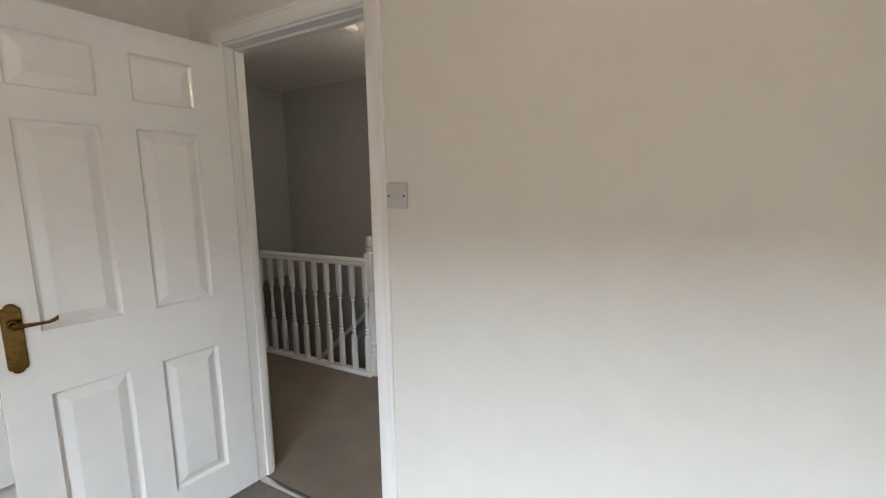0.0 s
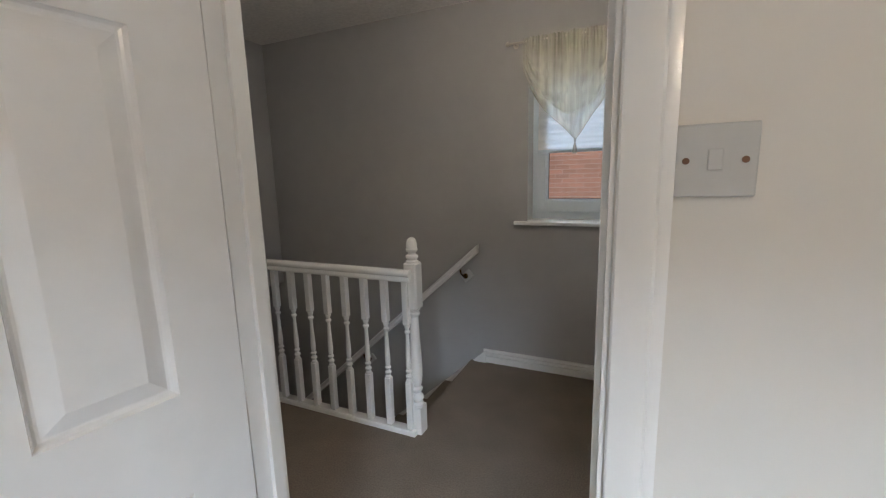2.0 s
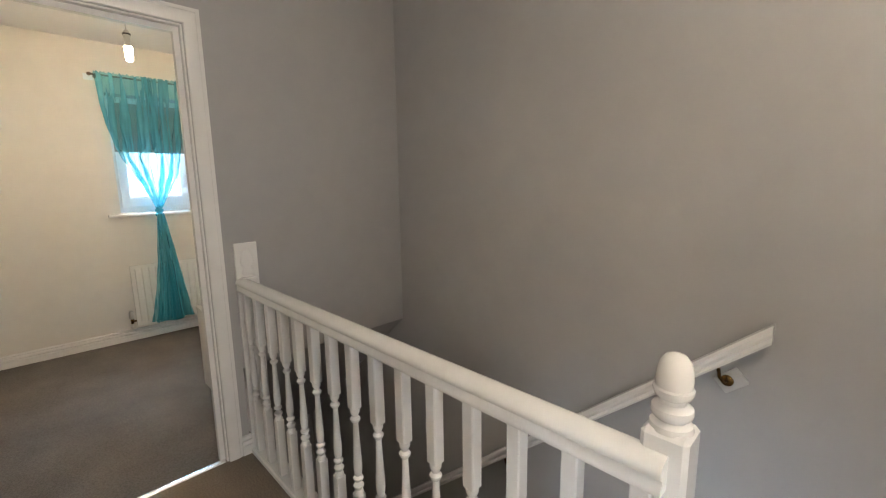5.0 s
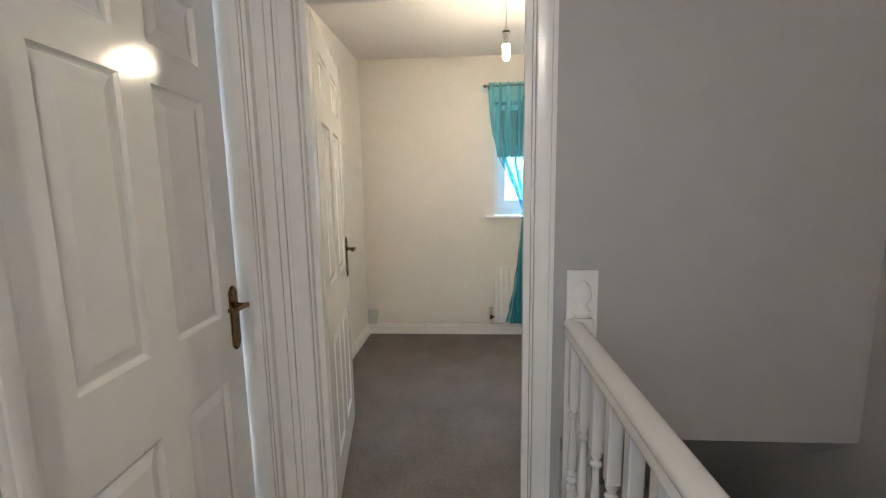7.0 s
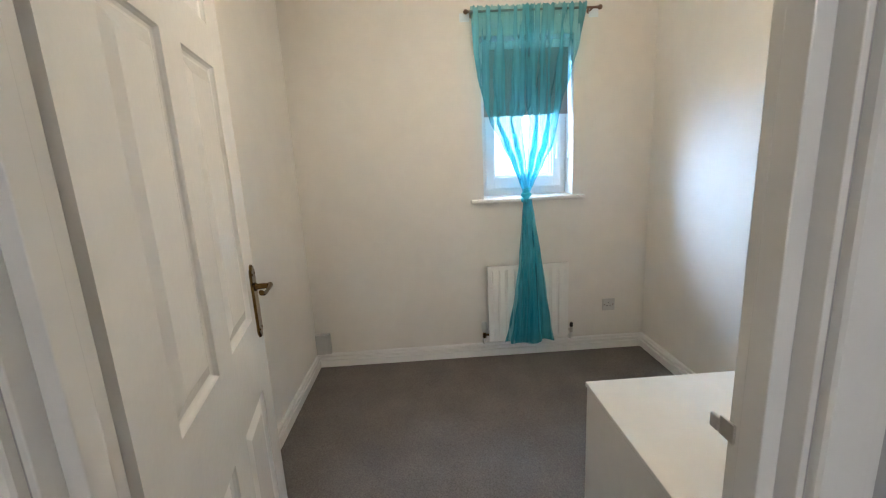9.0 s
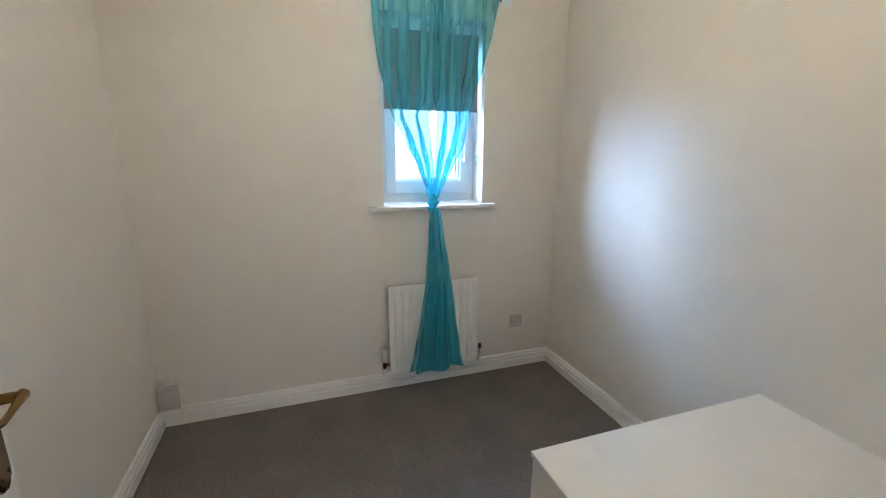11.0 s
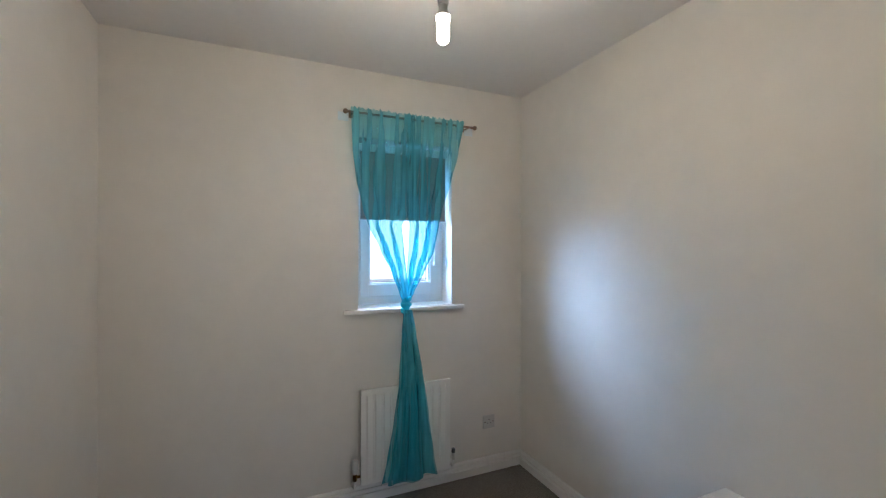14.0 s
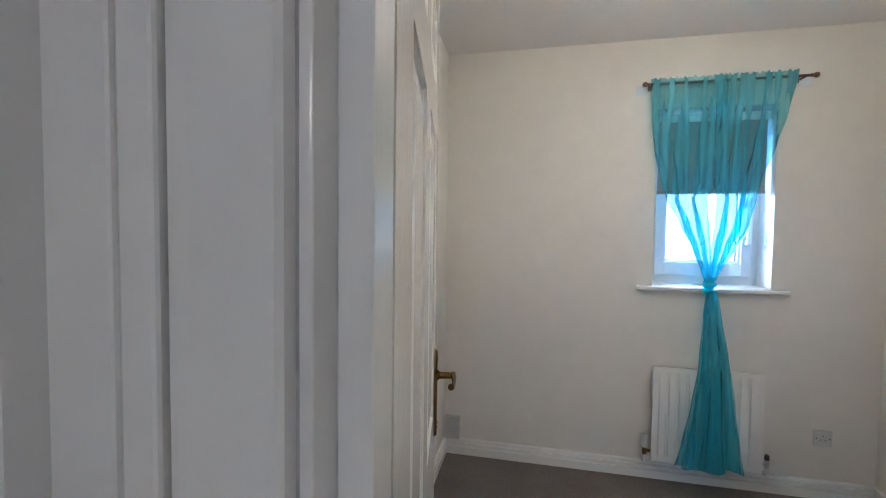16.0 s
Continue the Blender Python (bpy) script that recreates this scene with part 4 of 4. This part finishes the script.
def voile_scarf():
    """A gathered white voile that hangs in a deep V, ending in a tassel."""
    top = empty("voile_scarf", pose(0.616, 2.095, 0), label="white sheer voile scarf hanging in a V with a tassel", category="curtain")
    for layer, (tip_z, rise, side, half, off, seed) in enumerate(((1.566, 0.29, 0.14, 0.276, 0.0, 3), (1.715, 0.17, 0.20, 0.262, 0.016, 9))):
        bm, hem = bmesh.new(), []
        rnd = random.Random(seed)
        ph = [rnd.uniform(0, 6.28) for _ in range(5)]
        cols, steps = 96, 44
        grid = []
        for i in range(steps + 1):
            f = i / steps
            line = []
            for j in range(cols + 1):
                s = 2 * j / cols - 1
                low = tip_z + rise * abs(s) ** (1.0 + 0.4 * layer) + side * s ** 4 * abs(s) + 0.006 * math.sin(9 * s + ph[4])
                z = 2.178 + (low - 2.178) * f
                g = (2.178 - z) / 0.61
                x = half * s * (1 - 0.10 * g * g) + 0.050 * g * g
                gather = 0.009 * math.exp(-((f * 4) ** 2))
                swag = 0.007 * f * f * math.sin(17 * f + 3 * abs(s) + ph[1]) + 0.004 * f * math.sin(31 * f + 5 * s + ph[3])
                y = -off + 0.009 * math.sin(15 * s + ph[0] + 2.5 * g) * (1 - 0.6 * f) + 0.003 * math.sin(27 * s + ph[1]) * (1 - 0.5 * f) + gather * math.sin(90 * s + ph[2]) + swag
                line.append(bm.verts.new((x, y, z + (0.005 * math.sin(70 * s + ph[3]) if i == 0 else 0))))
            grid.append(line)
        for a, b in zip(grid, grid[1:]):
            for j in range(cols):
                bm.faces.new((a[j], a[j + 1], b[j + 1], b[j]))
        hem = [v.co.copy() for v in grid[-1]]
        cloth = part("cloth", bm, VOILE, top, smooth=True)
        bm = bmesh.new()
        sweep(bm, [(-0.0035, -0.004), (0.0035, -0.004), (0.0035, 0.004), (-0.0035, 0.004)], hem[::2], up=(0, 1, 0.2))
        part("hem", bm, VOILE, cloth, smooth=True)
    bm = bmesh.new()
    lathe(bm, [(0.003, 1.575), (0.007, 1.568), (0.007, 1.560), (0.004, 1.553), (0.006, 1.545), (0.011, 1.52), (0.0155, 1.487), (0.012, 1.486)], 12, Matrix.Translation((0.050, -0.008, -0.010)))
    part("tassel", bm, VOILE, top, "small cream tassel", smooth=True)


voile_scarf()

# pleated blind on the landing
pb = empty("pleated_blind", pose(0.66, N_Y + 0.118, 0), label="white translucent pleated blind half drawn in the landing window", category="blind")
bm = bmesh.new()
prev = None
n_p = 17
for i in range(2 * n_p + 1):
    z = 2.045 - (2.045 - 1.515) * i / (2 * n_p)
    y = 0.0016 if i % 2 else -0.0016
    cur = [bm.verts.new((-0.253, y, z)), bm.verts.new((0.253, y, z))]
    if prev:
        bm.faces.new((prev[0], prev[1], cur[1], cur[0]))
    prev = cur
part("pleats", bm, PLEAT, pb)
for nm, z0, z1 in (("head_rail", 2.045, 2.072), ("bottom_rail", 1.494, 1.516)):
    bm = bmesh.new()
    box(bm, (-0.256, -0.013, z0), (0.256, 0.013, z1), 0.003)
    part(nm, bm, UPVC, pb)

# roller blind of the small bedroom
rb_ = empty("roller_blind", pose(TW - 0.058, 1.332, 0), label="dark grey roller blind half drawn behind the teal voile", category="blind")
bm = bmesh.new()
box(bm, (-0.0008, -0.272, 1.636), (0.0008, 0.272, 2.030))
part("blind_cloth", bm, BLIND, rb_)
bm = bmesh.new()
sweep(bm, circle(0.008, 10), [(0, -0.272, 1.634), (0, 0.272, 1.634)])
part("bottom_bar", bm, BLIND, rb_, smooth=True)
bm = bmesh.new()
sweep(bm, circle(0.012, 10), [(-0.006, -0.262, 2.043), (-0.006, 0.262, 2.043)])
# pale strips added in place of the daylight showing above the blind
box(bm, (-0.004, -0.284, 2.030), (0.006, -0.120, 2.076), 0.003)
box(bm, (-0.004, -0.110, 2.030), (0.006, 0.100, 2.076), 0.003)
box(bm, (-0.004, 0.110, 2.030), (0.006, 0.284, 2.076), 0.003)
part("roller", bm, UPVC, rb_, "white roller, with pale strips in place of daylight above the blind")
bm = bmesh.new()
box(bm, (-0.004, -0.006, -0.012), (0.004, 0.006, 0.018), 0.002)
lathe(bm, [(0.006, -0.02), (0.007, -0.015), (0.004, -0.010)], 10)
cleat = tagged(part("blind_cleat", bm, UPVC), label="small white blind cord cleat on the window reveal", category="cleat")
cleat.location = (TW - 0.045, WIN_W[1] - 0.0135, 1.365)

# ---- radiator ----
RY0, RY1, RZ0, RZ1, RX = 1.033, 1.576, 0.140, 0.668, -4.140
rad = empty("radiator", pose(RX, (RY0 + RY1) / 2, 0), label="white steel panel radiator below the bedroom window", category="radiator")
bm = bmesh.new()
hw = (RY1 - RY0) / 2
count = 10
pitch = (2 * hw - 0.05) / count
pts = [(-hw, 0.0)]
y = -hw + 0.025
for i in range(count):
    pts += [(y + 0.0045, 0.0), (y + 0.0095, 0.009), (y + pitch - 0.0095, 0.009), (y + pitch - 0.0045, 0.0)]
    y += pitch
pts.append((hw, 0.0))
levels = ((RZ0, 0.0), (RZ0 + 0.028, 0.0), (RZ0 + 0.052, 1.0), (RZ1 - 0.052, 1.0), (RZ1 - 0.028, 0.0), (RZ1, 0.0))
grid = [[bm.verts.new((p[1] * k, p[0], z)) for p in pts] for z, k in levels]
for a, b in zip(grid, grid[1:]):
    for j in range(len(pts) - 1):
        bm.faces.new((a[j], a[j + 1], b[j + 1], b[j]))
box(bm, (-0.022, -hw, RZ0), (-0.001, hw, RZ1), 0.003)
part("front_panel", bm, RADW, rad, smooth=True)
bm = bmesh.new()
box(bm, (-0.062, -hw + 0.02, RZ0 + 0.03), (-0.022, hw - 0.02, RZ1 - 0.03), 0.003)
part("convector", bm, RADW, rad)
for s in (-1, 1):
    bm = bmesh.new()
    box(bm, (-0.088, s * (hw - 0.10) - 0.015, RZ0 + 0.10), (-0.055, s * (hw - 0.10) + 0.015, RZ1 - 0.08), 0.002)
    part("wall_bracket", bm, RADW, rad)
for s in (-1, 1):
    bm = bmesh.new()
    yv = s * (hw + 0.030)
    sweep(bm, circle(0.008, 10), [(-0.02, s * (hw - 0.005), 0.185), (-0.02, yv, 0.185)])
    lathe(bm, [(0.010, 0.165), (0.012, 0.170), (0.012, 0.200), (0.009, 0.208)], 12, Matrix.Translation((-0.02, yv, 0)))
    body = part("valve", bm, BRASS if s < 0 else NICKEL, rad, "metal radiator valve and pipe", smooth=True)
    bm = bmesh.new()
    sweep(bm, circle(0.0075, 10), [(-0.088, yv, 0.118), (-0.04, yv, 0.118), (-0.024, yv, 0.128), (-0.02, yv, 0.166)], up=(0, 1, 0))
    part("pipe", bm, RADW, body, "white painted pipe", smooth=True)
    bm = bmesh.new()
    if s < 0:
        lathe(bm, [(0.013, 0.206), (0.018, 0.212), (0.020, 0.225), (0.019, 0.265), (0.015, 0.277), (0.004, 0.281)], 16, Matrix.Translation((-0.02, yv, 0)))
    else:
        lathe(bm, [(0.010, 0.206), (0.012, 0.210), (0.011, 0.232), (0.004, 0.236)], 14, Matrix.Translation((-0.02, yv, 0)))
    part("valve_cap", bm, PLASTIC if s < 0 else DARK, body, "white thermostatic valve head" if s < 0 else "dark valve cap", smooth=True)


# ---- switches and sockets ----
def plate(name, m, label, category, w=0.086, h=0.086, kind_of="switch", deep=0.009, mat=PLASTIC):
    """A wall plate; local y points out of the wall."""
    top = empty(name, m, label=label, category=category)
    bm = bmesh.new()
    box(bm, (-w / 2, 0.0, -h / 2), (w / 2, deep, h / 2), 0.0025)
    part("face_plate", bm, mat, top)
    for s in (-1, 1):
        if kind_of == "box":
            break
        bm = bmesh.new()
        lathe(bm, [(0.0042, 0.0), (0.004, 0.0012), (0.001, 0.0015)], 10, Matrix.Translation((s * 0.0302, deep, 0)) @ Euler((radians(-90), 0, 0)).to_matrix().to_4x4())
        part("screw", bm, BRONZE, top)
    if kind_of == "switch":
        bm = bmesh.new()
        box(bm, (-0.0075, deep - 0.001, -0.0125), (0.0075, deep + 0.003, 0.0125), 0.001, Matrix.Translation((0, 0, 0)) @ Euler((radians(4), 0, 0)).to_matrix().to_4x4())
        part("rocker", bm, PLASTIC, top)
        bm = bmesh.new()
        box(bm, (-0.0088, deep - 0.0005, -0.0138), (0.0088, deep + 0.0004, 0.0138))
        part("rocker_gap", bm, GREYPLASTIC, top)
    if kind_of == "socket":
        for x, z, a, b in ((0.0, 0.014, 0.0022, 0.0045), (-0.011, -0.008, 0.0042, 0.002), (0.011, -0.008, 0.0042, 0.002)):
            bm = bmesh.new()
            box(bm, (x - a, deep - 0.001, z - b), (x + a, deep + 0.0006, z + b))
            part("pin_slot", bm, DARK, top)
        bm = bmesh.new()
        box(bm, (0.020, deep - 0.001, 0.012), (0.030, deep + 0.003, 0.026), 0.001)
        part("rocker", bm, PLASTIC, top)
    return top


plate("light_switch", pose(1.091, -0.0005, 1.364, 0, 0, 180), "white single light switch beside the bedroom door", "switch")
plate("light_switch", pose(E_X - 0.0005, 1.330, 1.358, 0, 0, 90), "white light switch on the landing wall beside the half-open door", "switch")
sk = plate("wall_socket", pose(E_X - 0.0005, 1.500, 0.232, 0, 0, 90), "white wall socket low on the landing wall", "socket", w=0.086, h=0.12, kind_of="socket", deep=0.032)
plate("wall_socket", pose(TW + 0.0005, 1.892, 0.324, 0, 0, -90), "white single wall socket beside the radiator", "socket", kind_of="socket")
bx_ = plate("wall_box", pose(TW + 0.0005, -0.104, 0.172, 0, 0, -90), "pale grey plastic box on the wall near the corner", "socket", w=0.098, h=0.140, kind_of="box", deep=0.034, mat=GREYPLASTIC)
bm = bmesh.new()
box(bm, (-0.040, 0.033, -0.060), (0.040, 0.037, 0.060), 0.003)
part("cover", bm, GREYPLASTIC, bx_)

# strike plate on the small bedroom's jamb
bm = bmesh.new()
box(bm, (-1.992, 1.0225, 0.985), (-1.966, 1.0262, 1.012), 0.0008)
box(bm, (-2.006, 1.0190, 0.988), (-1.990, 1.0250, 1.009), 0.002)
tagged(part("strike_plate", bm, STEEL), label="steel strike plate on the white door jamb", category="strike plate")


# ---- ceiling fittings ----
def pendant(name, place, label):
    top = empty(name, Matrix.Translation(place), label=label, category="pendant lamp")
    drop = H - place[2]
    bm = bmesh.new()
    lathe(bm, [(0.040, drop - 0.001), (0.038, drop - 0.012), (0.022, drop - 0.026), (0.008, drop - 0.032)], 20)
    part("ceiling_rose", bm, PLASTIC, top, smooth=True)
    bm = bmesh.new()
    sweep(bm, circle(0.003, 8), [(0, 0, 0.05), (0, 0, drop - 0.03)], up=(1, 0, 0))
    part("cord", bm, PLASTIC, top)
    bm = bmesh.new()
    lathe(bm, [(0.004, 0.062), (0.012, 0.056), (0.017, 0.044), (0.018, 0.030), (0.021, 0.028), (0.021, 0.022), (0.018, 0.020), (0.017, 0.0), (0.014, -0.002)], 18)
    part("lamp_holder", bm, PLASTIC, top, smooth=True)
    bm = bmesh.new()
    lathe(bm, [(0.0178, 0.031), (0.0215, 0.032), (0.0215, 0.040), (0.0178, 0.041)], 18)
    part("collar", bm, DARK, top, "dark ring round the lamp holder", smooth=True)
    bm = bmesh.new()
    lathe(bm, [(0.0135, 0.0), (0.0135, -0.018), (0.021, -0.030), (0.022, -0.036)], 18)
    part("bulb_base", bm, PLASTIC, top, smooth=True)
    return top


def stick_bulb(parent):
    bm = bmesh.new()
    lathe(bm, [(0.0215, -0.036), (0.0225, -0.044), (0.0195, -0.050), (0.0195, -0.100), (0.017, -0.112), (0.010, -0.119), (0.001, -0.121)], 18)
    b = part("bulb", bm, BULBGLOW, parent, "lit white stick-shaped bulb", smooth=True)
    b.visible_shadow = False


stick_bulb(pendant("pendant_light", BULB, "bare lit energy-saving bulb in a white pendant holder"))
stick_bulb(pendant("pendant_light", LBULB, "bare lit energy-saving bulb in a white pendant holder"))

sd = empty("smoke_alarm", pose(-0.02, 1.10, H), label="white round smoke alarm on the landing ceiling", category="smoke alarm")
bm = bmesh.new()
lathe(bm, [(0.050, 0.0), (0.050, -0.012), (0.046, -0.014)], 28)
part("base", bm, PLASTIC, sd, smooth=True)
bm = bmesh.new()
lathe(bm, [(0.058, -0.012), (0.061, -0.018), (0.060, -0.030), (0.052, -0.040), (0.030, -0.045), (0.028, -0.043), (0.001, -0.044)], 28)
part("cover", bm, PLASTIC, sd, smooth=True)
bm = bmesh.new()
lathe(bm, [(0.009, -0.043), (0.009, -0.046), (0.001, -0.047)], 12, Matrix.Translation((0.02, 0, 0)))
part("test_button", bm, GREYPLASTIC, sd)
